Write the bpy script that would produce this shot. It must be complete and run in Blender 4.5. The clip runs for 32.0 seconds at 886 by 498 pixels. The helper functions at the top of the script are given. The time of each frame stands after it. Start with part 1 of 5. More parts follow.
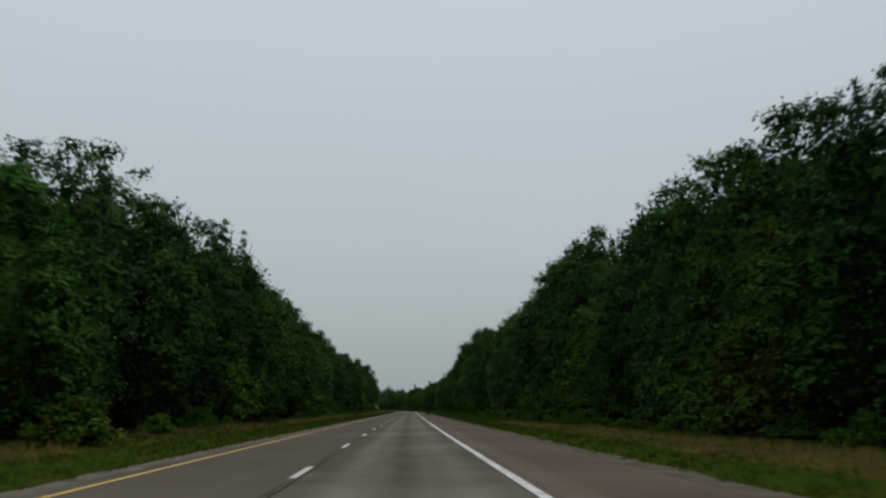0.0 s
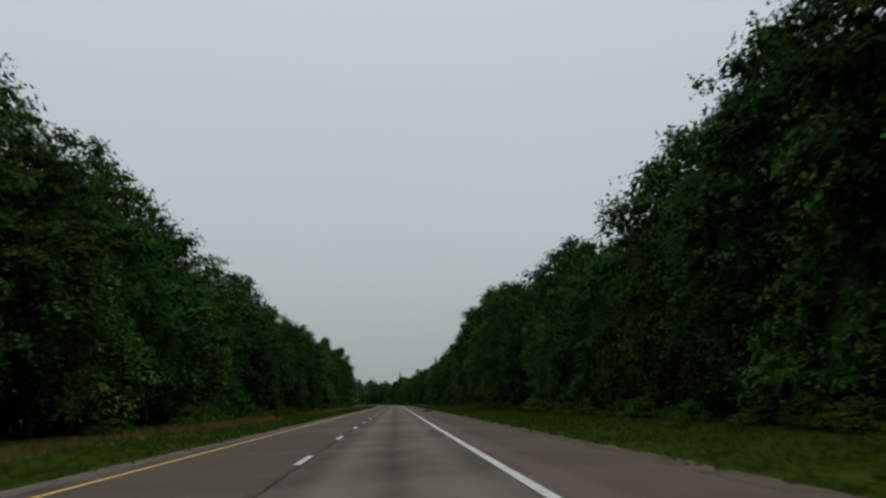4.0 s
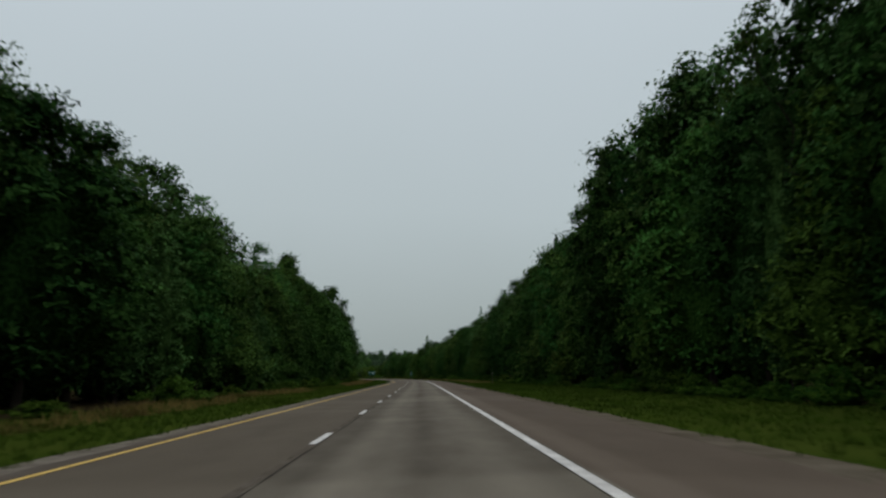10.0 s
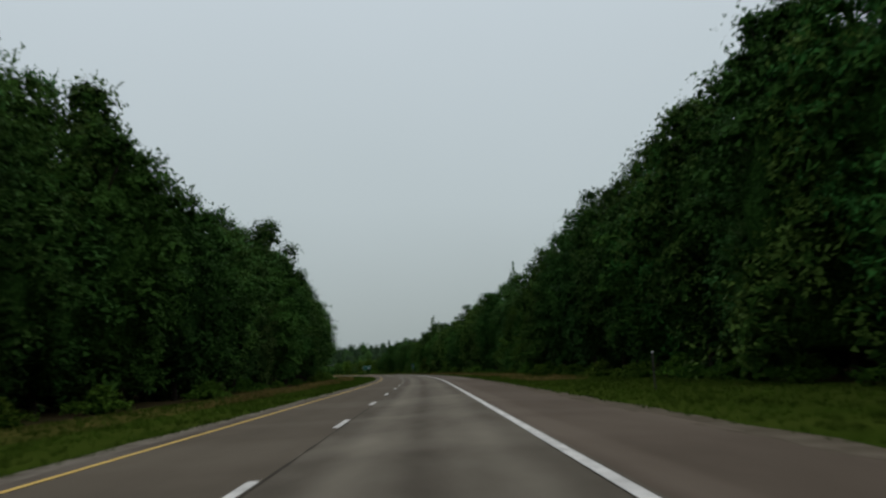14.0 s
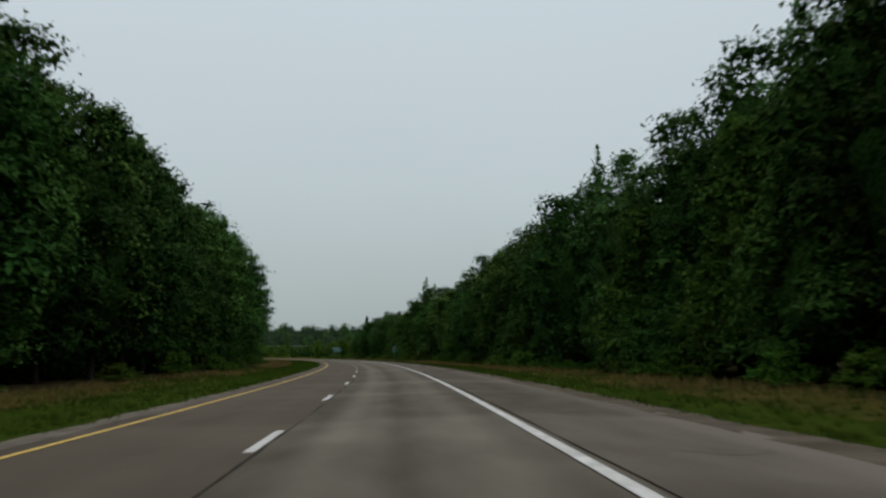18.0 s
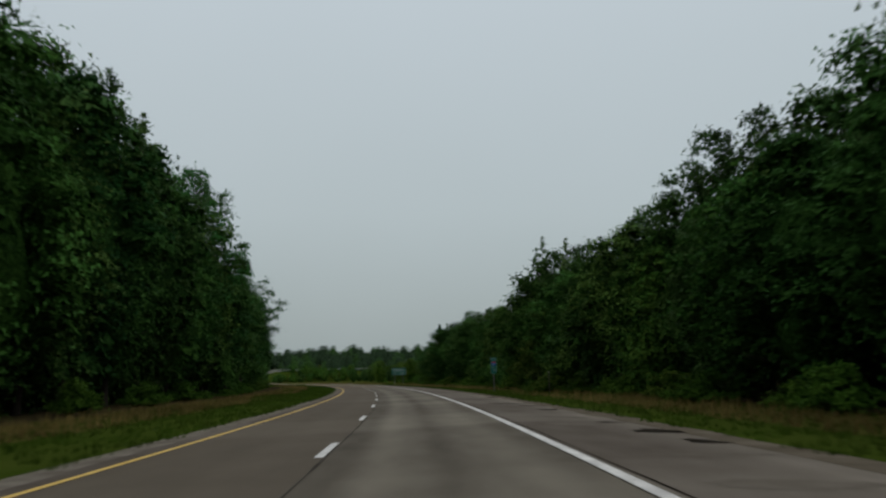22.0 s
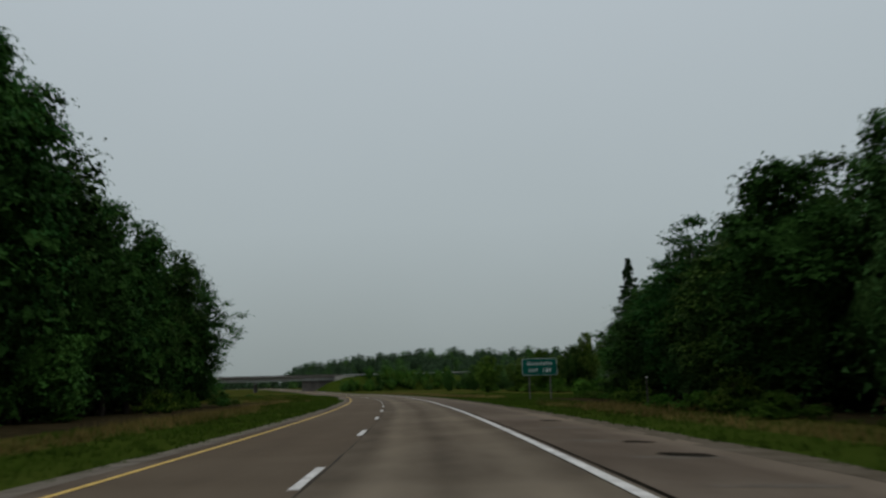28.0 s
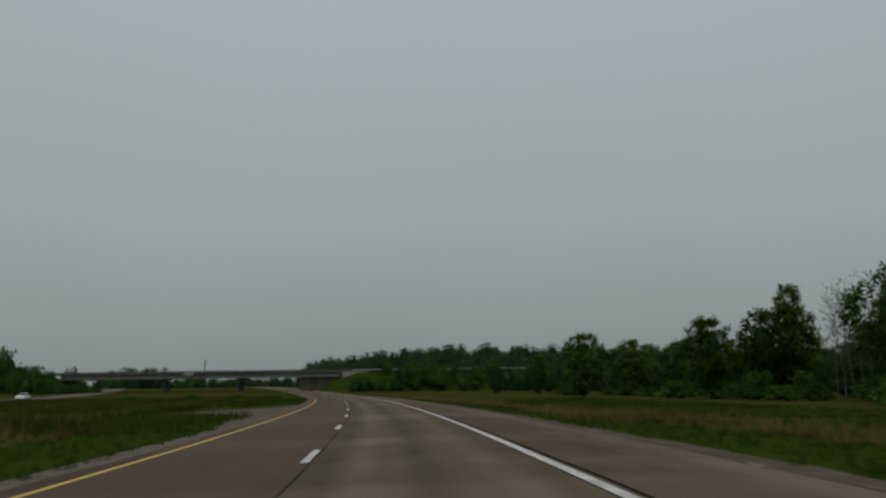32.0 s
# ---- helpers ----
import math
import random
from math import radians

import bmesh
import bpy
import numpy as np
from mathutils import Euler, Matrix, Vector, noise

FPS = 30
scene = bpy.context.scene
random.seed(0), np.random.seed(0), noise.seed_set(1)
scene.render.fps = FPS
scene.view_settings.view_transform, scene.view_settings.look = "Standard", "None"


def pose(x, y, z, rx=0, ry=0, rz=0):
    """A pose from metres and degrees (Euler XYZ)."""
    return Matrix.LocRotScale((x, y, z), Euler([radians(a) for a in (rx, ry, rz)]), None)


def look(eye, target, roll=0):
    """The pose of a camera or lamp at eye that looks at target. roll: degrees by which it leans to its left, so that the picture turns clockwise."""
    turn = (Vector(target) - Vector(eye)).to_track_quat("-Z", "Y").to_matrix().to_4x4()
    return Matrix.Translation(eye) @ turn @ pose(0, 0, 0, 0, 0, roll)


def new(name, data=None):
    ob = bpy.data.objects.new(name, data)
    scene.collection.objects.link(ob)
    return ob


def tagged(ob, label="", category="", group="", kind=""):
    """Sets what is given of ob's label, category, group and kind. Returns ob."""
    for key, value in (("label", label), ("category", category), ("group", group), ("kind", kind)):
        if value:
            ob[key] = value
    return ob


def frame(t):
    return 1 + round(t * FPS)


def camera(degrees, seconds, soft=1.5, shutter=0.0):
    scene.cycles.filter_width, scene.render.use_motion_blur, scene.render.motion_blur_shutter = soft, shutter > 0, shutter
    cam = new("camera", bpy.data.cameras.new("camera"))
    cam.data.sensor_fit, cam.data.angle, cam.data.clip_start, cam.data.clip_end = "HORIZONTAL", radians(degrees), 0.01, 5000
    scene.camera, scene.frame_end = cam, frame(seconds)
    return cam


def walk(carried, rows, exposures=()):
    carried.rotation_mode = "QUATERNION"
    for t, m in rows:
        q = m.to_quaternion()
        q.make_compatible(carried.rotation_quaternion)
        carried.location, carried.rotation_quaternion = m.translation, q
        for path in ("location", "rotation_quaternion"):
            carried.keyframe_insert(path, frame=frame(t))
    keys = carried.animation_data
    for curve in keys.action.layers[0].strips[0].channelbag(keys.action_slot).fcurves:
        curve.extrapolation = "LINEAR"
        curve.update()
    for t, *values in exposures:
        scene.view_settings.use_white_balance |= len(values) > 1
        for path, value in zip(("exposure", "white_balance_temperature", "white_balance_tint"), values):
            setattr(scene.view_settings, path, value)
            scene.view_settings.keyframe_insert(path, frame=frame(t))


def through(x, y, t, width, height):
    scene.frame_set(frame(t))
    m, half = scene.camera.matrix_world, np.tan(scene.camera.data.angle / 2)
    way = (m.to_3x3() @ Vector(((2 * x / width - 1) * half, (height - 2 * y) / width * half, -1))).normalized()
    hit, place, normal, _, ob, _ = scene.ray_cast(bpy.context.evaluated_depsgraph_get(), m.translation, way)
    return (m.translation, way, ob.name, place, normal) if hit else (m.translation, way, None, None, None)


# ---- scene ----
# ---- camera ----
cam = camera(59.21, 32.0, soft=2.4, shutter=0.36)
PATH = [
    (0.0, pose(14.97, 98.87, 1.308, 101.62, -0.07, -10.72)),
    (0.5, pose(16.42, 109.20, 1.308, 101.31, 0.77, -10.86)),
    (1.0, pose(17.87, 119.52, 1.308, 101.17, 0.52, -10.85)),
    (1.5, pose(19.34, 129.82, 1.308, 100.28, 0.83, -10.98)),
    (2.0, pose(20.83, 140.12, 1.308, 99.39, 0.85, -11.22)),
    (2.5, pose(22.32, 150.41, 1.308, 100.88, 0.52, -11.65)),
    (3.0, pose(23.82, 160.69, 1.308, 101.72, 0.25, -11.86)),
    (3.5, pose(25.33, 170.96, 1.308, 101.09, 0.92, -11.86)),
    (4.0, pose(26.82, 181.22, 1.308, 101.09, 0.99, -11.85)),
    (4.5, pose(28.32, 191.47, 1.308, 101.10, 1.13, -11.82)),
    (5.0, pose(29.83, 201.73, 1.308, 101.11, 1.28, -11.79)),
    (5.5, pose(31.34, 211.98, 1.308, 101.11, 1.35, -11.77)),
    (6.0, pose(32.84, 222.22, 1.308, 101.33, 0.53, -11.58)),
    (6.5, pose(34.35, 232.44, 1.308, 100.27, 1.69, -11.57)),
    (7.0, pose(35.86, 242.66, 1.308, 100.24, 1.21, -11.58)),
    (7.5, pose(37.37, 252.88, 1.308, 99.91, 0.95, -11.37)),
    (8.0, pose(38.88, 263.08, 1.308, 99.67, 1.32, -10.97)),
    (8.5, pose(40.42, 273.27, 1.308, 99.62, 1.09, -10.71)),
    (9.0, pose(41.95, 283.45, 1.308, 99.40, 1.92, -10.04)),
    (9.5, pose(43.49, 293.62, 1.308, 99.45, 1.89, -10.06)),
    (10.0, pose(45.02, 303.79, 1.308, 99.23, 0.67, -10.03)),
    (10.5, pose(46.56, 313.94, 1.308, 100.30, 1.54, -10.31)),
    (11.0, pose(48.08, 324.08, 1.308, 100.47, 0.97, -10.64)),
    (11.5, pose(49.61, 334.21, 1.308, 98.28, 2.36, -10.20)),
    (12.0, pose(51.13, 344.34, 1.308, 98.86, 2.14, -9.50)),
    (12.5, pose(52.62, 354.46, 1.308, 99.02, 1.99, -10.15)),
    (13.0, pose(54.11, 364.56, 1.308, 98.86, 2.48, -10.26)),
    (13.5, pose(55.59, 374.66, 1.308, 98.82, 2.60, -9.79)),
    (14.0, pose(57.07, 384.74, 1.308, 98.70, 2.65, -9.61)),
    (14.5, pose(58.54, 394.81, 1.308, 98.44, 2.76, -9.21)),
    (15.0, pose(60.01, 404.89, 1.308, 98.18, 2.86, -8.81)),
    (15.5, pose(61.47, 414.96, 1.308, 98.06, 2.91, -8.63)),
    (16.0, pose(62.93, 425.01, 1.308, 96.24, 1.96, -9.63)),
    (16.5, pose(64.34, 435.08, 1.308, 94.58, 0.31, -10.81)),
    (17.0, pose(65.76, 445.16, 1.308, 96.50, 0.64, -11.12)),
    (17.5, pose(67.15, 455.28, 1.308, 97.64, 0.65, -11.20)),
    (18.0, pose(68.48, 465.43, 1.308, 97.65, 0.73, -10.67)),
    (18.5, pose(69.75, 475.61, 1.308, 97.52, -0.09, -10.61)),
    (19.0, pose(70.95, 485.82, 1.308, 97.43, -0.49, -10.30)),
    (19.5, pose(72.10, 496.06, 1.308, 97.75, 0.43, -9.88)),
    (20.0, pose(73.17, 506.33, 1.308, 100.85, -1.77, -8.45)),
    (20.5, pose(74.15, 516.64, 1.308, 99.74, -0.30, -7.06)),
    (21.0, pose(75.03, 526.97, 1.308, 99.00, 0.48, -6.72)),
    (21.5, pose(75.82, 537.33, 1.308, 100.33, 0.05, -6.20)),
    (22.0, pose(76.51, 547.72, 1.308, 99.39, 1.21, -5.17)),
    (22.5, pose(77.09, 558.14, 1.308, 99.86, 0.03, -4.57)),
    (23.0, pose(77.57, 568.58, 1.308, 100.45, 0.68, -3.90)),
    (23.5, pose(77.95, 579.05, 1.308, 100.01, 1.93, -2.93)),
    (24.0, pose(78.21, 589.54, 1.308, 100.54, 0.72, -2.24)),
    (24.5, pose(78.44, 600.04, 1.308, 100.61, 0.99, -1.56)),
    (25.0, pose(78.55, 610.51, 1.308, 100.79, 0.93, -1.34)),
    (25.5, pose(78.55, 620.95, 1.308, 98.98, 1.82, -0.64)),
    (26.0, pose(78.43, 631.32, 1.308, 99.03, 1.78, -0.26)),
    (26.5, pose(78.21, 641.70, 1.308, 99.12, 1.68, 0.59)),
    (27.0, pose(77.87, 652.07, 1.308, 99.22, 1.58, 1.44)),
    (27.5, pose(77.43, 662.43, 1.308, 99.26, 1.53, 1.82)),
    (28.0, pose(76.90, 672.73, 1.308, 100.08, 1.38, 2.40)),
    (28.5, pose(76.21, 682.99, 1.308, 100.00, 1.91, 3.23)),
    (29.0, pose(75.41, 693.21, 1.308, 98.95, 1.54, 3.87)),
    (29.5, pose(74.53, 703.40, 1.308, 98.85, 1.59, 4.26)),
    (30.0, pose(73.54, 713.55, 1.308, 98.92, 2.51, 4.04)),
    (30.5, pose(72.47, 723.67, 1.308, 98.04, 0.56, 3.86)),
    (31.0, pose(71.30, 733.75, 1.308, 99.91, 0.11, 3.34)),
    (31.5, pose(70.04, 743.79, 1.308, 100.04, 0.29, 3.84)),
    (32.0, pose(68.68, 753.79, 1.308, 100.14, 0.72, 4.29)),
]
walk(cam, PATH, [(0.0, 0.0, 6500, 10), (10.0, 0.0, 6500, 10), (15.0, 0.10, 6500, 10), (17.0, 0.20, 6500, 10), (18.5, 0.12, 6500, 10), (20.0, 0.10, 6500, 10), (21.0, 0.0, 6500, 10), (24.0, -0.05, 6500, 10), (28.0, -0.25, 6500, 10), (30.0, -0.38, 6500, 10), (32.0, -0.52, 6640, 10)])

# ---- sky and light ----
world = bpy.data.worlds.new("overcast_sky")
scene.world = world
world.use_nodes = True
wn, wl = world.node_tree.nodes, world.node_tree.links
wn.clear()
w_out = wn.new("ShaderNodeOutputWorld")
w_bg = wn.new("ShaderNodeBackground")
w_sky = wn.new("ShaderNodeTexSky")
w_sky.sky_type = "NISHITA"
w_sky.sun_disc = False
w_sky.sun_elevation = radians(48)
w_sky.sun_rotation = radians(200)
w_sky.dust_density = 6.0
w_sky.air_density = 1.2
w_dim = wn.new("ShaderNodeMixRGB")
w_dim.blend_type = "MULTIPLY"
w_dim.inputs[0].default_value = 1.0
w_dim.inputs[2].default_value = (0.10, 0.10, 0.10, 1)
w_dir = wn.new("ShaderNodeTexCoord")
w_sep = wn.new("ShaderNodeSeparateXYZ")
w_noise = wn.new("ShaderNodeTexNoise")
w_noise.inputs["Scale"].default_value = 2.4
w_noise.inputs["Detail"].default_value = 4.0
w_add = wn.new("ShaderNodeMath")
w_add.operation = "MULTIPLY_ADD"
w_add.inputs[1].default_value = 0.10
w_ramp = wn.new("ShaderNodeValToRGB")
for pos, colour in ((0.05, (0.325, 0.376, 0.374)), (0.25, (0.465, 0.533, 0.552)), (0.52, (0.552, 0.625, 0.668)), (1.0, (0.580, 0.660, 0.710))):
    el = w_ramp.color_ramp.elements.new(pos)
    el.color = (*colour, 1)
w_ramp.color_ramp.elements.remove(w_ramp.color_ramp.elements[0])
w_ramp.color_ramp.elements.remove(w_ramp.color_ramp.elements[-1])
wl.new(w_dir.outputs["Generated"], w_sep.inputs[0])
wl.new(w_noise.outputs[0], w_add.inputs[0])
wl.new(w_sep.outputs[2], w_add.inputs[2])
w_mix = wn.new("ShaderNodeMixRGB")
w_mix.inputs[0].default_value = 0.93
wl.new(w_sky.outputs[0], w_dim.inputs[1])
wl.new(w_add.outputs[0], w_ramp.inputs[0])
wl.new(w_dim.outputs[0], w_mix.inputs[1])
wl.new(w_ramp.outputs[0], w_mix.inputs[2])
wl.new(w_mix.outputs[0], w_bg.inputs[0])
wl.new(w_bg.outputs[0], w_out.inputs[0])
w_bg.inputs[1].default_value = 1.0

sun_data = bpy.data.lights.new("sun", "SUN")
sun_data.energy = 0.5
sun_data.angle = radians(25)
sun_data.color = (1.0, 0.98, 0.95)
sun = new("sun", sun_data)
sun.matrix_world = look((0, 0, 60), (-24, 16, 20))

# ---- the line of the road ----
STEP = 50.0
HEADING = [-6.81, -7.41, -7.93, -8.29, -8.38, -8.46, -8.50, -8.42, -8.33, -8.21, -6.49, -3.85, -1.05, 1.93, 4.63, 7.30, 10.37, 12.73, 14.95, 17.17, 19.39, 21.61, 23.83, 26.05, 28.27, 30.49, 32.72, 34.94, 37.16]
_s, _x, _y, _h = [], [], [], []
px_, py_ = 0.0, 0.0
for i in range(0, 1400):
    a = i / STEP
    k = min(int(a), len(HEADING) - 2)
    hd = radians(HEADING[k] + (HEADING[k + 1] - HEADING[k]) * (a - k))
    _s.append(float(i)), _x.append(px_), _y.append(py_), _h.append(hd)
    px_ -= math.sin(hd)
    py_ += math.cos(hd)
RS, RX, RY, RH = (np.array(v) for v in (_s, _x, _y, _h))


def along(s):
    """Place and heading of the lane line at s metres (straight on before 0 and after the end)."""
    if s < 0:
        return RX[0] - math.sin(RH[0]) * s, RY[0] + math.cos(RH[0]) * s, RH[0]
    if s > RS[-1]:
        q = s - RS[-1]
        return RX[-1] - math.sin(RH[-1]) * q, RY[-1] + math.cos(RH[-1]) * q, RH[-1]
    return float(np.interp(s, RS, RX)), float(np.interp(s, RS, RY)), float(np.interp(s, RS, RH))


def at(s, d, z=0.0):
    """World place s metres along the road and d metres right of its lane line."""
    x, y, h = along(s)
    return Vector((x + d * math.cos(h), y + d * math.sin(h), z))


def at_many(s, d):
    x, y, h = np.interp(s, RS, RX), np.interp(s, RS, RY), np.interp(s, RS, RH)
    return x + d * np.cos(h), y + d * np.sin(h)


def rise(s):
    """The road climbs gently beyond the overpass."""
    return float(np.interp(s, [0, 930, 980, 1040, 1140, 1220, 1400], [0, 0, 0.45, 1.25, 3.0, 3.4, 3.4]))


GROUND_Z = -0.16
PROFILE_D = [-400.0, -9.0, -4.4, -3.95, -3.3, 0.0, 4.08, 7.6, 8.6, 13.0, 400.0]
PROFILE_Z = [GROUND_Z, GROUND_Z, -0.06, -0.035, -0.01, 0.0, 0.13, 0.02, -0.03, GROUND_Z, GROUND_Z]


def height(d):
    return float(np.interp(d, PROFILE_D, PROFILE_Z))


# ---- materials ----
def material(name):
    m = bpy.data.materials.new(name)
    m.use_nodes = True
    nt = m.node_tree
    return m, nt.nodes, nt.links, nt.nodes["Principled BSDF"]


def surface(name, low, high, scale=1.0, fine=18.0, rough=0.9, bump=0.3, stretch=(1, 1, 1), metal=0.0, vary=0.0, spec=0.3):
    """A worn surface: two scales of noise between two colours, fine grain as relief."""
    m, n, l, bsdf = material(name)
    coord = n.new("ShaderNodeTexCoord")
    mapping = n.new("ShaderNodeMapping")
    mapping.inputs["Scale"].default_value = stretch
    l.new(coord.outputs["Object"], mapping.inputs["Vector"])
    big = n.new("ShaderNodeTexNoise")
    big.inputs["Scale"].default_value = scale
    big.inputs["Detail"].default_value = 6
    small = n.new("ShaderNodeTexNoise")
    small.inputs["Scale"].default_value = fine
    small.inputs["Detail"].default_value = 4
    l.new(mapping.outputs[0], big.inputs["Vector"])
    l.new(mapping.outputs[0], small.inputs["Vector"])
    mix = n.new("ShaderNodeMath")
    mix.operation = "MULTIPLY_ADD"
    mix.inputs[1].default_value = 0.35
    l.new(small.outputs[0], mix.inputs[0])
    half = n.new("ShaderNodeMath")
    half.operation = "MULTIPLY"
    half.inputs[1].default_value = 0.65
    l.new(big.outputs[0], half.inputs[0])
    l.new(half.outputs[0], mix.inputs[2])
    ramp = n.new("ShaderNodeValToRGB")
    ramp.color_ramp.elements[0].position, ramp.color_ramp.elements[1].position = 0.36, 0.64
    ramp.color_ramp.elements[0].color = (*low, 1)
    ramp.color_ramp.elements[1].color = (*high, 1)
    l.new(mix.outputs[0], ramp.inputs[0])
    colour = ramp.outputs[0]
    if vary:
        info = n.new("ShaderNodeObjectInfo")
        hsv = n.new("ShaderNodeHueSaturation")
        rng = n.new("ShaderNodeMapRange")
        rng.inputs["To Min"].default_value, rng.inputs["To Max"].default_value = 1 - vary, 1 + vary
        l.new(info.outputs["Random"], rng.inputs["Value"])
        l.new(rng.outputs[0], hsv.inputs["Value"])
        l.new(colour, hsv.inputs["Color"])
        colour = hsv.outputs[0]
    l.new(colour, bsdf.inputs["Base Color"])
    bsdf.inputs["Roughness"].default_value = rough
    bsdf.inputs["Metallic"].default_value = metal
    bsdf.inputs["Specular IOR Level"].default_value = spec
    if bump:
        b = n.new("ShaderNodeBump")
        b.inputs["Strength"].default_value = bump
        b.inputs["Distance"].default_value = 0.02
        l.new(small.outputs[0], b.inputs["Height"])
        l.new(b.outputs[0], bsdf.inputs["Normal"])
    return m


def lane_surface(name, low, high, tracks, rough=0.88, across=0.22, tint=(1.0, 0.9, 0.8)):
    """Asphalt in lane coordinates: wheel tracks along it, old patches across it, stains and grain."""
    m, n, l, bsdf = material(name)
    uv = n.new("ShaderNodeUVMap")
    uv.uv_map = "lane"
    sep = n.new("ShaderNodeSeparateXYZ")
    l.new(uv.outputs[0], sep.inputs[0])

    def noise_at(su, sv, scale, detail=3.0):
        mp = n.new("ShaderNodeMapping")
        mp.inputs["Scale"].default_value = (su, sv, 1)
        l.new(uv.outputs[0], mp.inputs["Vector"])
        t = n.new("ShaderNodeTexNoise")
        t.inputs["Scale"].default_value = scale
        t.inputs["Detail"].default_value = detail
        l.new(mp.outputs[0], t.inputs["Vector"])
        return t.outputs[0]

    def mixed(a, b, k):
        q = n.new("ShaderNodeMath")
        q.operation = "MULTIPLY_ADD"
        q.inputs[1].default_value = k
        l.new(b, q.inputs[0])
        l.new(a, q.inputs[2])
        return q.outputs[0]

    wob = noise_at(0.0, 0.06, 1.0)
    shift = n.new("ShaderNodeMath")
    shift.operation = "MULTIPLY_ADD"
    shift.inputs[1].default_value = 0.5
    l.new(wob, shift.inputs[0])
    l.new(sep.outputs[0], shift.inputs[2])
    ramp = n.new("ShaderNodeValToRGB")
    lo, hi = tracks[0][0], tracks[-1][0]
    rng = n.new("ShaderNodeMapRange")
    rng.inputs["From Min"].default_value, rng.inputs["From Max"].default_value = lo + 0.25, hi + 0.25
    l.new(shift.outputs[0], rng.inputs["Value"])
    l.new(rng.outputs[0], ramp.inputs[0])
    while len(ramp.color_ramp.elements) < len(tracks):
        ramp.color_ramp.elements.new(0.5)
    for el, (d, v) in zip(ramp.color_ramp.elements, tracks):
        el.position = (d - lo) / (hi - lo)
        el.color = (v, v, v, 1)
    ramp.color_ramp.interpolation = "EASE"
    bands = noise_at(0.35, 1.0, 0.11, 2.0)
    sharp = n.new("ShaderNodeMapRange")
    sharp.inputs["From Min"].default_value, sharp.inputs["From Max"].default_value = 0.50, 0.57
    l.new(bands, sharp.inputs["Value"])
    stain = noise_at(1.0, 0.35, 1.3, 5.0)
    grain = noise_at(1.0, 1.0, 26.0, 4.0)
    v = mixed(ramp.outputs[0], sharp.outputs[0], across)
    v = mixed(v, stain, 0.45)
    v = mixed(v, grain, 0.16)
    out = n.new("ShaderNodeMapRange")
    out.inputs["From Min"].default_value, out.inputs["From Max"].default_value = 0.45, 1.15
    l.new(v, out.inputs["Value"])
    col = n.new("ShaderNodeMixRGB")
    col.inputs[1].default_value, col.inputs[2].default_value = (*low, 1), (*high, 1)
    l.new(out.outputs[0], col.inputs[0])
    later = n.new("ShaderNodeMapRange")
    later.inputs["From Min"].default_value, later.inputs["From Max"].default_value = 655.0, 700.0
    l.new(sep.outputs[1], later.inputs["Value"])
    paving = n.new("ShaderNodeMixRGB")
    paving.blend_type = "MULTIPLY"
    paving.inputs[2].default_value = (*tint, 1)
    l.new(later.outputs[0], paving.inputs[0])
    l.new(col.outputs[0], paving.inputs[1])
    l.new(paving.outputs[0], bsdf.inputs["Base Color"])
    bsdf.inputs["Roughness"].default_value = rough
    bsdf.inputs["Specular IOR Level"].default_value = 0.06
    b = n.new("ShaderNodeBump")
    b.inputs["Strength"].default_value = 0.35
    b.inputs["Distance"].default_value = 0.015
    l.new(grain, b.inputs["Height"])
    l.new(b.outputs[0], bsdf.inputs["Normal"])
    return m


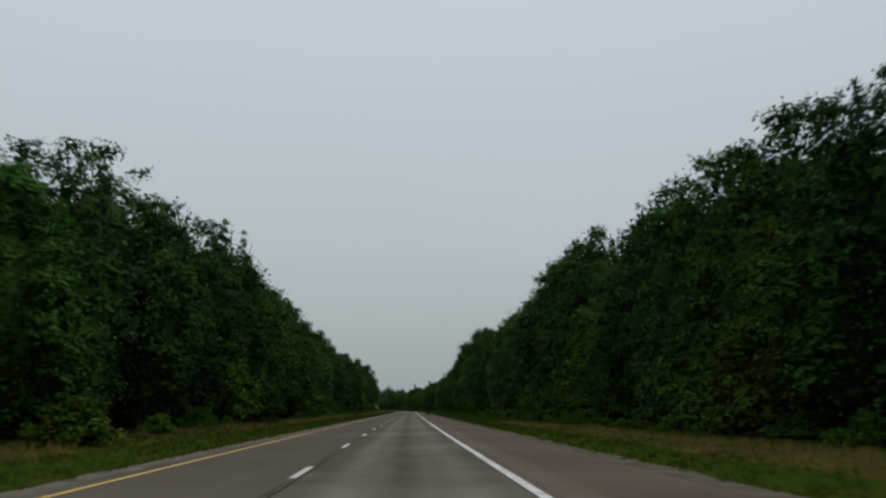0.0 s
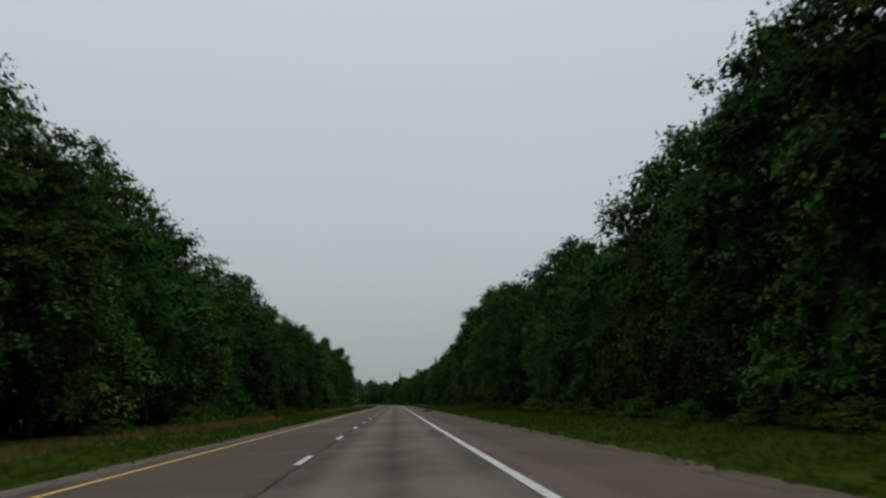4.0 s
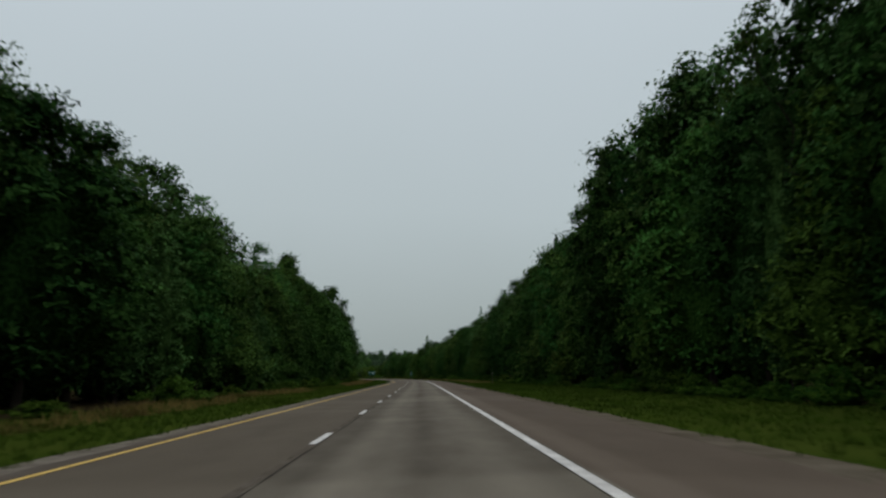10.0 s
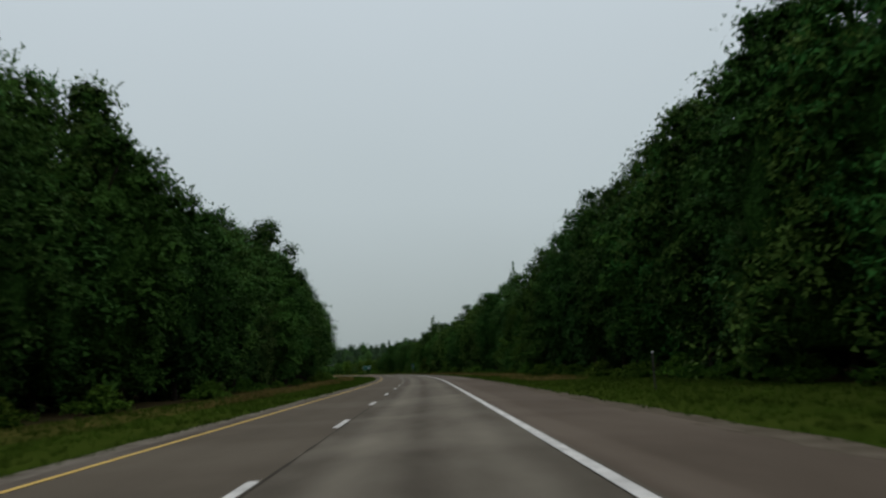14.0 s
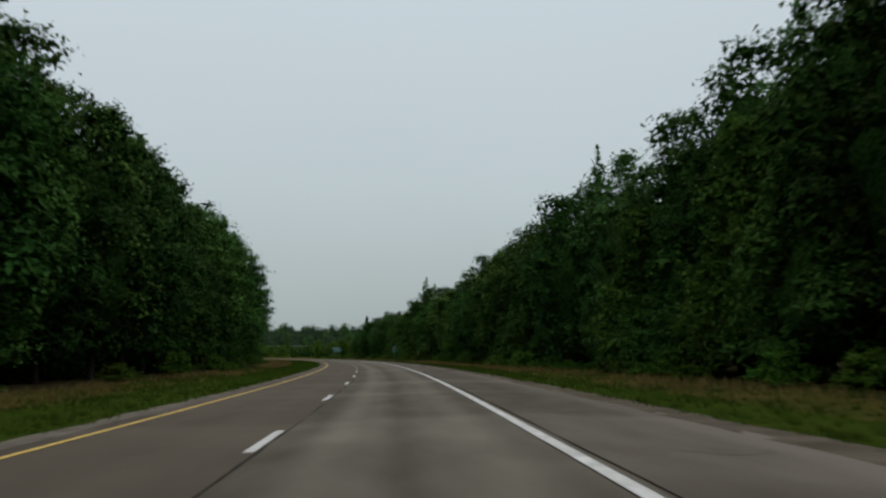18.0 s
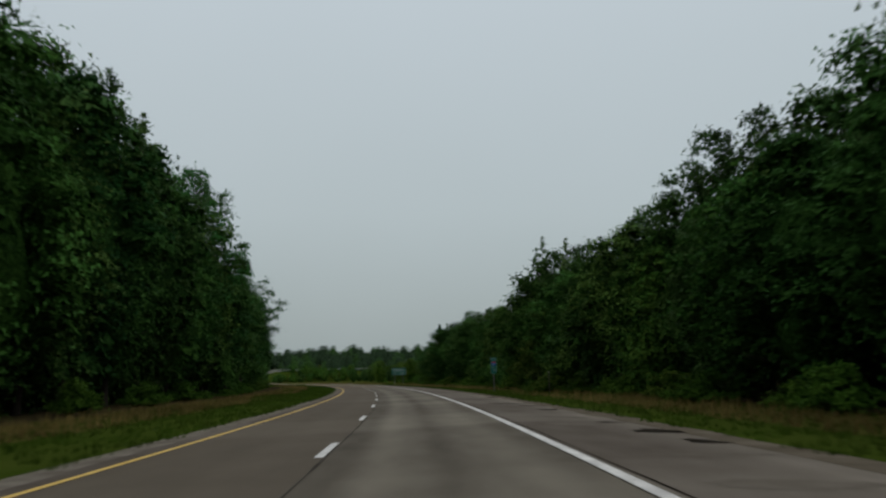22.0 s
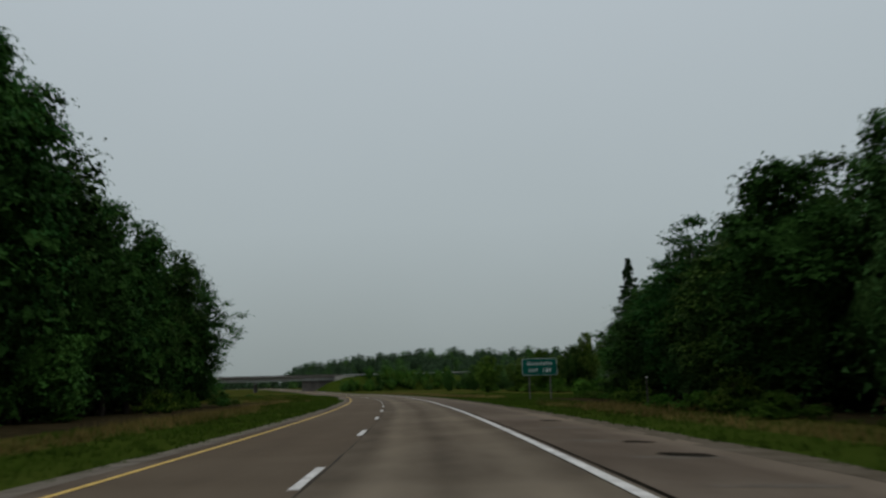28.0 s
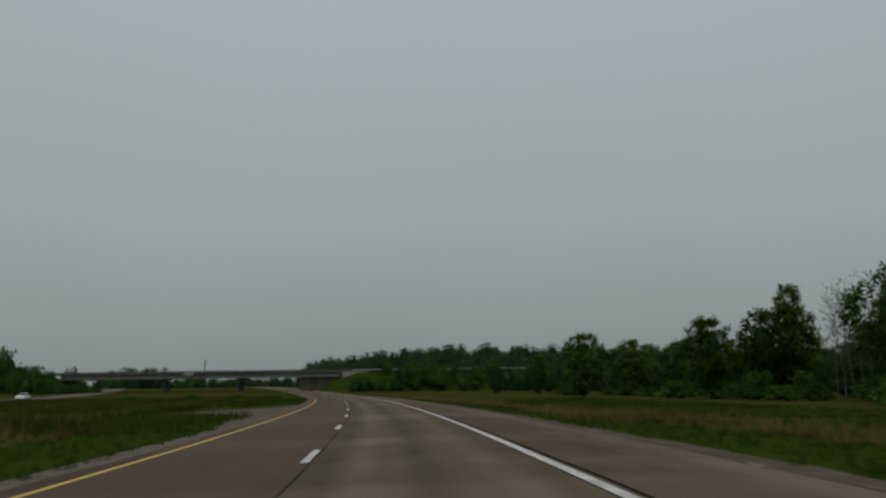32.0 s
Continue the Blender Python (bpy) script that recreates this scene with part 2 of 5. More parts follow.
def foliage(name, low, high, hue=0.03, value=0.35, through=0.35):
    """Leaves: colour varies leaf by leaf and plant by plant, some light comes through."""
    m, n, l, bsdf = material(name)
    geo = n.new("ShaderNodeNewGeometry")
    info = n.new("ShaderNodeObjectInfo")
    ramp = n.new("ShaderNodeValToRGB")
    ramp.color_ramp.elements[0].color = (*[0.72 * p + 0.28 * q for p, q in zip(low, high)], 1)
    ramp.color_ramp.elements[1].color = (*[0.25 * p + 0.75 * q for p, q in zip(low, high)], 1)
    l.new(geo.outputs["Random Per Island"], ramp.inputs[0])
    hsv = n.new("ShaderNodeHueSaturation")
    r1 = n.new("ShaderNodeMapRange")
    r1.inputs["To Min"].default_value, r1.inputs["To Max"].default_value = 0.5 - hue, 0.5 + hue
    r2 = n.new("ShaderNodeMapRange")
    r2.inputs["To Min"].default_value, r2.inputs["To Max"].default_value = 1 - value, 1 + value
    mul = n.new("ShaderNodeMath")
    mul.operation = "MULTIPLY"
    mul.inputs[1].default_value = 7.31
    frac = n.new("ShaderNodeMath")
    frac.operation = "FRACT"
    l.new(info.outputs["Random"], r1.inputs["Value"])
    l.new(info.outputs["Random"], mul.inputs[0])
    l.new(mul.outputs[0], frac.inputs[0])
    l.new(frac.outputs[0], r2.inputs["Value"])
    l.new(r1.outputs[0], hsv.inputs["Hue"])
    l.new(r2.outputs[0], hsv.inputs["Value"])
    l.new(ramp.outputs[0], hsv.inputs["Color"])
    patch = n.new("ShaderNodeTexNoise")
    patch.inputs["Scale"].default_value = 0.22
    patch.inputs["Detail"].default_value = 2.0
    l.new(geo.outputs["Position"], patch.inputs["Vector"])
    span = n.new("ShaderNodeMapRange")
    span.inputs["From Min"].default_value, span.inputs["From Max"].default_value = 0.3, 0.7
    span.inputs["To Min"].default_value, span.inputs["To Max"].default_value = 0.55, 1.45
    l.new(patch.outputs[0], span.inputs["Value"])
    tone = n.new("ShaderNodeHueSaturation")
    l.new(span.outputs[0], tone.inputs["Value"])
    l.new(hsv.outputs[0], tone.inputs["Color"])
    hsv = tone
    l.new(hsv.outputs[0], bsdf.inputs["Base Color"])
    bsdf.inputs["Roughness"].default_value = 0.6
    bsdf.inputs["Specular IOR Level"].default_value = 0.02
    tr = n.new("ShaderNodeBsdfTranslucent")
    l.new(hsv.outputs[0], tr.inputs["Color"])
    mix = n.new("ShaderNodeMixShader")
    mix.inputs[0].default_value = through
    l.new(bsdf.outputs[0], mix.inputs[1])
    l.new(tr.outputs[0], mix.inputs[2])
    l.new(mix.outputs[0], n["Material Output"].inputs["Surface"])
    return m


def shaded_leaf_mass(name, low, high, hue=0.02, value=0.3):
    """Inside of a clump: twigs and leaves at leaf size, shaded gaps painted dark."""
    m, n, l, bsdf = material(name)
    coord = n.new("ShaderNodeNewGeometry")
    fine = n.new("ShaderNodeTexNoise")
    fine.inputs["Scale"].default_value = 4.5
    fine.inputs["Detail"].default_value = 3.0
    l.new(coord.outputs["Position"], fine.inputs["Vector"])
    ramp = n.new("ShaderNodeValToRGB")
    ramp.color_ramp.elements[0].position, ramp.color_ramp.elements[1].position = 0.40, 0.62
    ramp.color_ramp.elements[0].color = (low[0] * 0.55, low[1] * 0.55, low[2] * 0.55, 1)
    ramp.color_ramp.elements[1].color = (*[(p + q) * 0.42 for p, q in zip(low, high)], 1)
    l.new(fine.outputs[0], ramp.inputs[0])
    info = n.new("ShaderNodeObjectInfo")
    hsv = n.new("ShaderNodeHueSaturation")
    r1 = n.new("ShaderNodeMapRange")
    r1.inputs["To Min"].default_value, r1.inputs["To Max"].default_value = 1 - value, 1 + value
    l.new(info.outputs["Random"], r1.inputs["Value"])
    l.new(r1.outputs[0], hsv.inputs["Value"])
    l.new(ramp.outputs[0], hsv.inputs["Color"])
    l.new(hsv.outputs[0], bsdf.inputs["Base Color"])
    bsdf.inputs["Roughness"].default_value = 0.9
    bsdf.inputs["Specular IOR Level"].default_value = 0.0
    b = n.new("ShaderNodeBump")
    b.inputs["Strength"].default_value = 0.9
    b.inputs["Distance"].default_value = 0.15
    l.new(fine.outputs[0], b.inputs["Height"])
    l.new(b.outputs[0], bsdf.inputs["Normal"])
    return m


MASS = {}


def leaves(name, low, high, hue=0.03, value=0.35, through=0.28):
    m = foliage(name, low, high, hue, value, through)
    MASS[name] = shaded_leaf_mass(name + "_inner", low, high)
    return m


ASPHALT_L = lane_surface("asphalt_passing_lane", (0.072, 0.061, 0.046), (0.118, 0.102, 0.079), ((-3.45, 0.36), (-2.7, 0.42), (-1.8, 0.34), (-1.0, 0.44), (0.06, 0.34)))
ASPHALT_R = lane_surface("asphalt_driving_lane", (0.060, 0.052, 0.040), (0.182, 0.166, 0.134), ((0.06, 0.28), (0.5, 0.27), (1.1, 0.56), (1.6, 0.44), (2.1, 0.24), (2.65, 0.42), (3.2, 0.52), (3.8, 0.30), (4.25, 0.35)), 0.88, 0.17)
SHOULDER = lane_surface("asphalt_shoulder", (0.072, 0.057, 0.043), (0.120, 0.098, 0.077), ((3.0, 0.45), (4.2, 0.40), (4.55, 0.72), (4.85, 0.62), (5.15, 0.34), (6.5, 0.38), (8.0, 0.50)))
SHOULDER_OLD = lane_surface("asphalt_shoulder_broken", (0.062, 0.051, 0.040), (0.168, 0.150, 0.126), ((4.0, 0.22), (4.6, 0.30), (5.6, 0.28), (6.4, 0.36), (7.0, 0.56), (8.0, 0.66)))
PATCH_DARK = surface("tar_patch", (0.010, 0.009, 0.007), (0.028, 0.025, 0.020), 2, 30, 1.0, 0.5, spec=0.0)
PATCH_LIGHT = surface("concrete_patch", (0.085, 0.074, 0.059), (0.135, 0.120, 0.100), 1.6, 30, 0.95, 0.4, spec=0.05)
GRAVEL = surface("gravel", (0.095, 0.084, 0.068), (0.185, 0.168, 0.142), 1.5, 40, 0.95, 0.9, spec=0.0)
WHITE_PAINT = surface("white_road_paint", (0.36, 0.36, 0.35), (0.68, 0.68, 0.66), 3, 40, 0.7, 0.3)
YELLOW_PAINT = surface("yellow_road_paint", (0.48, 0.32, 0.07), (0.66, 0.46, 0.12), 3, 40, 0.7, 0.3)
GRASS_GROUND = surface("mown_grass", (0.027, 0.040, 0.006), (0.060, 0.058, 0.015), 0.16, 9, 0.95, 0.8, spec=0.0)
VERGE_GROUND = surface("verge_grass", (0.023, 0.041, 0.005), (0.038, 0.054, 0.009), 0.25, 7, 0.95, 0.6, spec=0.0)
TALL_GRASS = surface("tall_grass_ground", (0.036, 0.048, 0.009), (0.084, 0.066, 0.021), 0.22, 7, 0.95, 0.6, spec=0.0)
OLD_PAINT = surface("worn_road_paint", (0.064, 0.054, 0.042), (0.125, 0.112, 0.096), 1.6, 30, 0.9, 0.3, spec=0.0)
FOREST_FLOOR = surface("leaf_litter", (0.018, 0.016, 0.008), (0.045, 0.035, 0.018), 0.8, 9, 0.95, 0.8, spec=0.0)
BARK = surface("bark", (0.016, 0.013, 0.010), (0.042, 0.035, 0.028), 3, 22, 0.95, 0.9, stretch=(1, 1, 0.2), spec=0.05)
BARK_PALE = surface("bark_pale", (0.085, 0.080, 0.075), (0.16, 0.15, 0.142), 3, 22, 0.95, 0.6, stretch=(1, 1, 0.3))
LEAF_OAK = leaves("leaves_oak", (0.021, 0.055, 0.012), (0.050, 0.121, 0.026))
LEAF_MAPLE = leaves("leaves_maple", (0.026, 0.065, 0.013), (0.067, 0.150, 0.030))
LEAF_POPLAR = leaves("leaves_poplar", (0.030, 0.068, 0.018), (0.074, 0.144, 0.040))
NEEDLES = leaves("needles", (0.011, 0.028, 0.010), (0.028, 0.056, 0.020), 0.02, 0.25, 0.1)
LEAF_SHRUB = leaves("leaves_shrub", (0.028, 0.069, 0.009), (0.081, 0.161, 0.022))
LEAF_DEEP = leaves("leaves_deep", (0.015, 0.043, 0.010), (0.039, 0.093, 0.023))
LEAF_LIME = leaves("leaves_lime", (0.031, 0.066, 0.010), (0.080, 0.142, 0.025))
LEAF_DRY = leaves("leaves_sparse", (0.041, 0.050, 0.021), (0.083, 0.087, 0.041))
GRASS_BLADE = foliage("grass_blades", (0.026, 0.054, 0.005), (0.056, 0.090, 0.012), 0.02, 0.1, 0.45)
SEED_BLADE = foliage("seed_grass", (0.110, 0.096, 0.030), (0.250, 0.160, 0.065), 0.02, 0.1, 0.45)
# Weathering on deck and parapets; on the abutments it also paints the deck's shade.
CONCRETE_DARK = surface("weathered_shaded_concrete", (0.060, 0.055, 0.050), (0.115, 0.108, 0.098), 0.5, 12, 0.9, 0.3)
# Greyer and bluer than the other leaves: distance haze put into the colour.
LEAF_HAZED = leaves("leaves_hazed", (0.028, 0.053, 0.028), (0.060, 0.098, 0.050))
CONCRETE = surface("bridge_concrete", (0.20, 0.195, 0.18), (0.33, 0.32, 0.30), 0.4, 12, 0.9, 0.3)
STEEL_GIRDER = surface("girder_grey_paint", (0.24, 0.24, 0.23), (0.34, 0.34, 0.33), 0.5, 12, 0.7, 0.1)
POST_STEEL = surface("weathered_post_steel", (0.05, 0.046, 0.04), (0.09, 0.085, 0.075), 2, 20, 0.7, 0.2, metal=0.3)
SIGN_POST = surface("weathered_grey_sign_post", (0.075, 0.074, 0.068), (0.125, 0.124, 0.115), 2, 20, 0.8, 0.2)
GALVANISED = surface("galvanised_steel", (0.30, 0.31, 0.31), (0.45, 0.46, 0.46), 2, 20, 0.45, 0.1, metal=0.6)
SIGN_GREEN = surface("sign_green", (0.002, 0.066, 0.048), (0.003, 0.084, 0.062), 1.0, 10, 0.5, 0.0, spec=0.1)
MARKER_GREEN = surface("marker_green", (0.003, 0.072, 0.056), (0.004, 0.090, 0.070), 1.0, 10, 0.5, 0.0, spec=0.1)
MARKER_WHITE = surface("marker_white", (0.20, 0.30, 0.28), (0.27, 0.37, 0.35), 2.0, 10, 0.5, 0.0, spec=0.1)
CROSSOVER = surface("packed_gravel", (0.098, 0.086, 0.069), (0.140, 0.124, 0.100), 0.5, 14, 0.95, 0.3, spec=0.0)
SIGN_WHITE = surface("sign_white", (0.62, 0.64, 0.64), (0.72, 0.74, 0.74), 2.0, 10, 0.45, 0.0)
SIGN_BLUE = surface("sign_blue", (0.01, 0.04, 0.22), (0.015, 0.05, 0.27), 1.0, 10, 0.4, 0.0)
SIGN_RED = surface("sign_red", (0.35, 0.02, 0.03), (0.42, 0.03, 0.04), 1.0, 10, 0.4, 0.0)
JOINT = surface("sealed_joint", (0.026, 0.023, 0.018), (0.052, 0.046, 0.037), 2, 30, 0.95, 0.3, spec=0.05)
DIRT = surface("shoulder_dirt", (0.070, 0.060, 0.044), (0.135, 0.118, 0.092), 0.9, 30, 0.95, 0.8, spec=0.0)
SLAT_WOOD = surface("weathered_slat", (0.22, 0.18, 0.12), (0.36, 0.30, 0.21), 3, 25, 0.9, 0.4, stretch=(0.3, 3, 3))
CAR_WHITE = surface("white_car_paint", (0.68, 0.69, 0.70), (0.78, 0.79, 0.80), 0.6, 8, 0.3, 0.0, spec=0.5)
CAR_GLASS = surface("dark_car_glass", (0.012, 0.014, 0.015), (0.02, 0.022, 0.024), 1, 8, 0.08, 0.0, spec=0.5)
RUBBER = surface("tyre_rubber", (0.010, 0.010, 0.010), (0.022, 0.021, 0.020), 4, 30, 0.8, 0.6)


# ---- building helpers ----
def mesh_from(name, verts, faces, mat, smooth=False):
    """A mesh from vertex rows and face rows of one length."""
    v = np.asarray(verts, dtype=np.float32)
    f = np.asarray(faces, dtype=np.int32)
    me = bpy.data.meshes.new(name)
    me.vertices.add(len(v))
    me.vertices.foreach_set("co", v.ravel())
    me.loops.add(f.size)
    me.loops.foreach_set("vertex_index", f.ravel())
    me.polygons.add(len(f))
    me.polygons.foreach_set("loop_start", np.arange(0, f.size, f.shape[1], dtype=np.int32))
    if smooth:
        me.polygons.foreach_set("use_smooth", np.ones(len(f), dtype=bool))
    me.update(calc_edges=True)
    me.materials.append(mat)
    return me


def part(name, bm, mat, parent, label=""):
    me = bpy.data.meshes.new(name)
    bm.to_mesh(me)
    bm.free()
    me.materials.append(mat)
    ob = new(name, me)
    ob.parent = parent
    return tagged(ob, label=label)


def empty(name, m):
    ob = new(name)
    ob.matrix_world = m
    return ob


def box(bm, x0, x1, y0, y1, z0, z1, bevel=0.0):
    made = bmesh.ops.create_cube(bm, size=1.0)["verts"]
    bmesh.ops.scale(bm, vec=(x1 - x0, y1 - y0, z1 - z0), verts=made)
    bmesh.ops.translate(bm, vec=((x0 + x1) / 2, (y0 + y1) / 2, (z0 + z1) / 2), verts=made)
    if bevel:
        edges = list({e for v in made for e in v.link_edges})
        bmesh.ops.bevel(bm, geom=edges, offset=bevel, segments=2, affect="EDGES", profile=0.6)
    return bm


def tube(points, radii, sides=6):
    """Vertices and quads of a tapered tube through the points."""
    verts, faces = [], []
    pts = [Vector(q) for q in points]
    for i, (q, r) in enumerate(zip(pts, radii)):
        way = (pts[min(i + 1, len(pts) - 1)] - pts[max(i - 1, 0)]).normalized()
        side = way.orthogonal().normalized()
        up = way.cross(side)
        for k in range(sides):
            a = 2 * math.pi * k / sides
            verts.append(q + side * (r * math.cos(a)) + up * (r * math.sin(a)))
    for i in range(len(pts) - 1):
        for k in range(sides):
            j = (k + 1) % sides
            faces.append((i * sides + k, i * sides + j, (i + 1) * sides + j, (i + 1) * sides + k))
    return [tuple(v) for v in verts], faces


def ribbon(name, s0, s1, d0, d1, z0, z1, mat, step=5.0, parent=None, jag=0.0, seed=0):
    """A strip along the road between two offsets."""
    n = max(2, int((s1 - s0) / step) + 1)
    rng = random.Random(seed)
    verts, faces = [], []
    for i in range(n):
        s = s0 + (s1 - s0) * i / (n - 1)
        verts.append(tuple(at(s, d0 + rng.uniform(-jag, jag), z0 + rise(s))))
        verts.append(tuple(at(s, d1 + rng.uniform(-jag, jag), z1 + rise(s))))
    for i in range(n - 1):
        faces.append((2 * i, 2 * i + 1, 2 * i + 3, 2 * i + 2))
    me = mesh_from(name, verts, faces, mat)
    uv = me.uv_layers.new(name="lane")
    for poly in me.polygons:
        for li in poly.loop_indices:
            vi = me.loops[li].vertex_index
            uv.data[li].uv = (d1 if vi % 2 else d0, s0 + (s1 - s0) * (vi // 2) / (n - 1))
    ob = new(name, me)
    if parent:
        ob.parent = parent
    return ob


# ---- ground and road ----
bm = bmesh.new()
bmesh.ops.create_grid(bm, x_segments=24, y_segments=24, size=3500)
me = bpy.data.meshes.new("ground")
bm.to_mesh(me)
bm.free()
me.materials.append(GRASS_GROUND)
ground = new("ground", me)
ground.location = (0, 700, GROUND_Z - 0.004)
tagged(ground, "flat rough grassland reaching to the horizon", "ground", kind="structure")

S0, S1 = -150.0, 1390.0


def slope_side(name, d0, d1, label):
    """Grassland that climbs with the road and falls away to the flat land at its far edge."""
    verts, faces = [], []
    ss, ds = [925 + 15 * i for i in range(32)], [d0 + (d1 - d0) * k / 8 for k in range(9)]
    for s in ss:
        for k, d in enumerate(ds):
            verts.append(tuple(at(s, d, GROUND_Z - 0.003 + rise(s) * (1.0 if k < 6 else (0.7, 0.3, -0.05)[k - 6]))))
    for i in range(len(ss) - 1):
        for k in range(8):
            q = (i * 9 + k, i * 9 + k + 1, i * 9 + k + 10, i * 9 + k + 9)
            faces.append(q if d1 > d0 else tuple(reversed(q)))
    tagged(new(name, mesh_from(name, verts, faces, GRASS_GROUND, True)), label, "ground", kind="structure")


slope_side("ground_rise_median", -9.0, -130.0, "rough olive grass of the median climbing beyond the overpass")
slope_side("ground_rise_outer", 13.0, 120.0, "rough grass climbing beside the road beyond the overpass")
LANE = -3.45, 4.25


def strip(name, s0, s1, d0, d1, mat, label, lift=0.0, step=5.0, jag=0.0):
    """A strip that follows the cross section; its edge towards the lanes lies almost flush."""
    l0, l1 = (min(lift, 0.002), lift) if d0 > 0 else (lift, min(lift, 0.002))
    ob = ribbon(name, s0, s1, d0, d1, height(d0) + l0, height(d1) + l1, mat, step, None, jag)
    return tagged(ob, label, name.split("_")[0], kind="structure")


road = strip("road_passing_lane", S0, S1, LANE[0], 0.06, ASPHALT_L, "brown-grey asphalt passing lane of a divided highway")
strip("road_driving_lane", S0, S1, 0.06, LANE[1], ASPHALT_R, "worn grey asphalt driving lane with wheel tracks")
strip("shoulder_median", S0, S1, -3.95, LANE[0], SHOULDER_OLD, "narrow paved shoulder beside the median")
strip("shoulder_gravel", S0, S1, -4.55, -3.85, GRAVEL, "gravel edge between shoulder and median grass", 0.008, 2.5, 0.10)
strip("shoulder_outer", S0, 470.0, LANE[1], 7.6, SHOULDER, "wide reddish-brown paved outer shoulder")
strip("shoulder_outer_old", 470.0, S1, LANE[1], 7.6, SHOULDER_OLD, "pale broken old asphalt outer shoulder")
strip("shoulder_edge", S0, S1, 7.35, 8.3, DIRT, "bare gravelly dirt between outer shoulder and grass", 0.012, 1.5, 0.12)
strip("verge_median", S0, S1, -9.0, -4.4, VERGE_GROUND, "grass verge on the median side")
strip("verge_outer", S0, S1, 8.15, 13.0, VERGE_GROUND, "grass verge on the outer side")
strip("tall_grass_median", S0, 790.0, -13.5, -9.0, TALL_GRASS, "tan and reddish seeding grass at the foot of the trees", 0.006, jag=0.4)
strip("tall_grass_outer", S0, 185.0, 11.8, 17.0, TALL_GRASS, "tan and reddish seeding grass on the outer verge", 0.010, jag=0.4)
strip("verge_outer_wide", S0, 480.0, 13.0, 21.5, VERGE_GROUND, "green grass between verge and trees", 0.002)
strip("tall_grass_outer_far", 455.0, 735.0, 11.2, 15.5, TALL_GRASS, "tan and reddish seeding grass on the outer verge", 0.010, jag=0.4)
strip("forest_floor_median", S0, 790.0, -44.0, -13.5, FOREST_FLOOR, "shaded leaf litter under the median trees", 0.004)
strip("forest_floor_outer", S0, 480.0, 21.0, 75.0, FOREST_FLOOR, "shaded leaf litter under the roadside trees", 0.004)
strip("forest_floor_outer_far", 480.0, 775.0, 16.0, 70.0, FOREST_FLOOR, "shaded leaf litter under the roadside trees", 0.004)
tagged(ribbon("edge_line_white", S0, S1, 3.99, 4.17, 0.1335, 0.1335, WHITE_PAINT), "solid white edge line on the asphalt", "marking", kind="structure")
tagged(ribbon("edge_line_yellow", S0, S1, -3.37, -3.24, -0.005, -0.005, YELLOW_PAINT), "solid yellow edge line on the asphalt", "marking", kind="structure")
tagged(ribbon("edge_joint", 440.0, 640.0, 4.28, 4.32, 0.1275, 0.1262, PATCH_DARK, 2.0, None, 0.015), "dark open joint beside the edge line", "joint", kind="structure")
tagged(ribbon("edge_joint_wide", 640.0, S1, 4.27, 4.35, 0.1275, 0.1252, PATCH_DARK, 2.0, None, 0.02), "wide dark open joint beside the edge line", "joint", kind="structure")
tagged(ribbon("lane_joint", S0, S1, 0.09, 0.13, 0.008, 0.009, JOINT, 1.2, None, 0.02), "dark sealed joint between the lanes", "joint", kind="structure")

PERIOD, DASH, PHASE = 12.192, 3.05, 6.01
for k in range(-3, 100):
    s = PHASE + PERIOD * k
    ob = ribbon("lane_dash", s, s + DASH, -0.10, 0.06, 0.006, 0.008, WHITE_PAINT, 1.5, road)
    if s < 370:
        ribbon("worn_dash", s + DASH, s + PERIOD, -0.06, 0.05, 0.005, 0.007, OLD_PAINT, 0.7, road, 0.03, k)

# ---- trees ----
def wood_arrays(tall, base, limbs, rng, reach, low, crooked=0.25):
    """Trunk and limbs as one tapered surface."""
    verts, faces = [], []

    def add(points, radii, sides):
        v, f = tube(points, radii, sides)
        o = len(verts)
        verts.extend(v)
        faces.extend([tuple(i + o for i in q) for q in f])

    top = tall * 0.93
    bend = [(rng.uniform(-crooked, crooked) * i, rng.uniform(-crooked, crooked) * i, -0.3 + (top + 0.3) * i / 5) for i in range(6)]
    add(bend, [base * (1.25 if i == 0 else 1 - 0.17 * i) for i in range(6)], 8)
    for k in range(limbs):
        z = low + (top - low) * (k + 0.5) / limbs * 0.92
        a = rng.uniform(0, 2 * math.pi)
        ln = reach * rng.uniform(0.5, 0.95) * (1 - 0.5 * z / tall)
        i = min(4, int(z / top * 5))
        o = Vector(bend[i]).lerp(Vector(bend[i + 1]), max(0.0, min(1.0, z / top * 5 - i)))
        d = Vector((math.cos(a), math.sin(a), rng.uniform(0.25, 0.8)))
        mid = o + d * ln * 0.5 + Vector((0, 0, rng.uniform(-0.2, 0.3)))
        end = o + d * ln + Vector((rng.uniform(-0.3, 0.3), rng.uniform(-0.3, 0.3), rng.uniform(0, 0.6)))
        add([o, mid, end], [base * 0.32 * (1 - 0.5 * z / tall), base * 0.2 * (1 - 0.5 * z / tall), 0.015], 5)
    return np.array(verts), np.array(faces)


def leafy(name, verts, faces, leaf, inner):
    """A crown mesh: leaves in the first material, inner twigs and hull with painted shade in the second."""
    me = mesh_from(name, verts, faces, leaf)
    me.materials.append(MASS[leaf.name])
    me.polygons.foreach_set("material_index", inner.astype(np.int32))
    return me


def broad_profile(u):
    return math.sin(math.pi * min(0.985, max(0.06, u)) ** 0.95) ** 0.6


def tall_profile(u):
    return (math.sin(math.pi * min(0.985, max(0.04, u)) ** 0.7)) ** 0.8 * (1.05 - 0.35 * u)


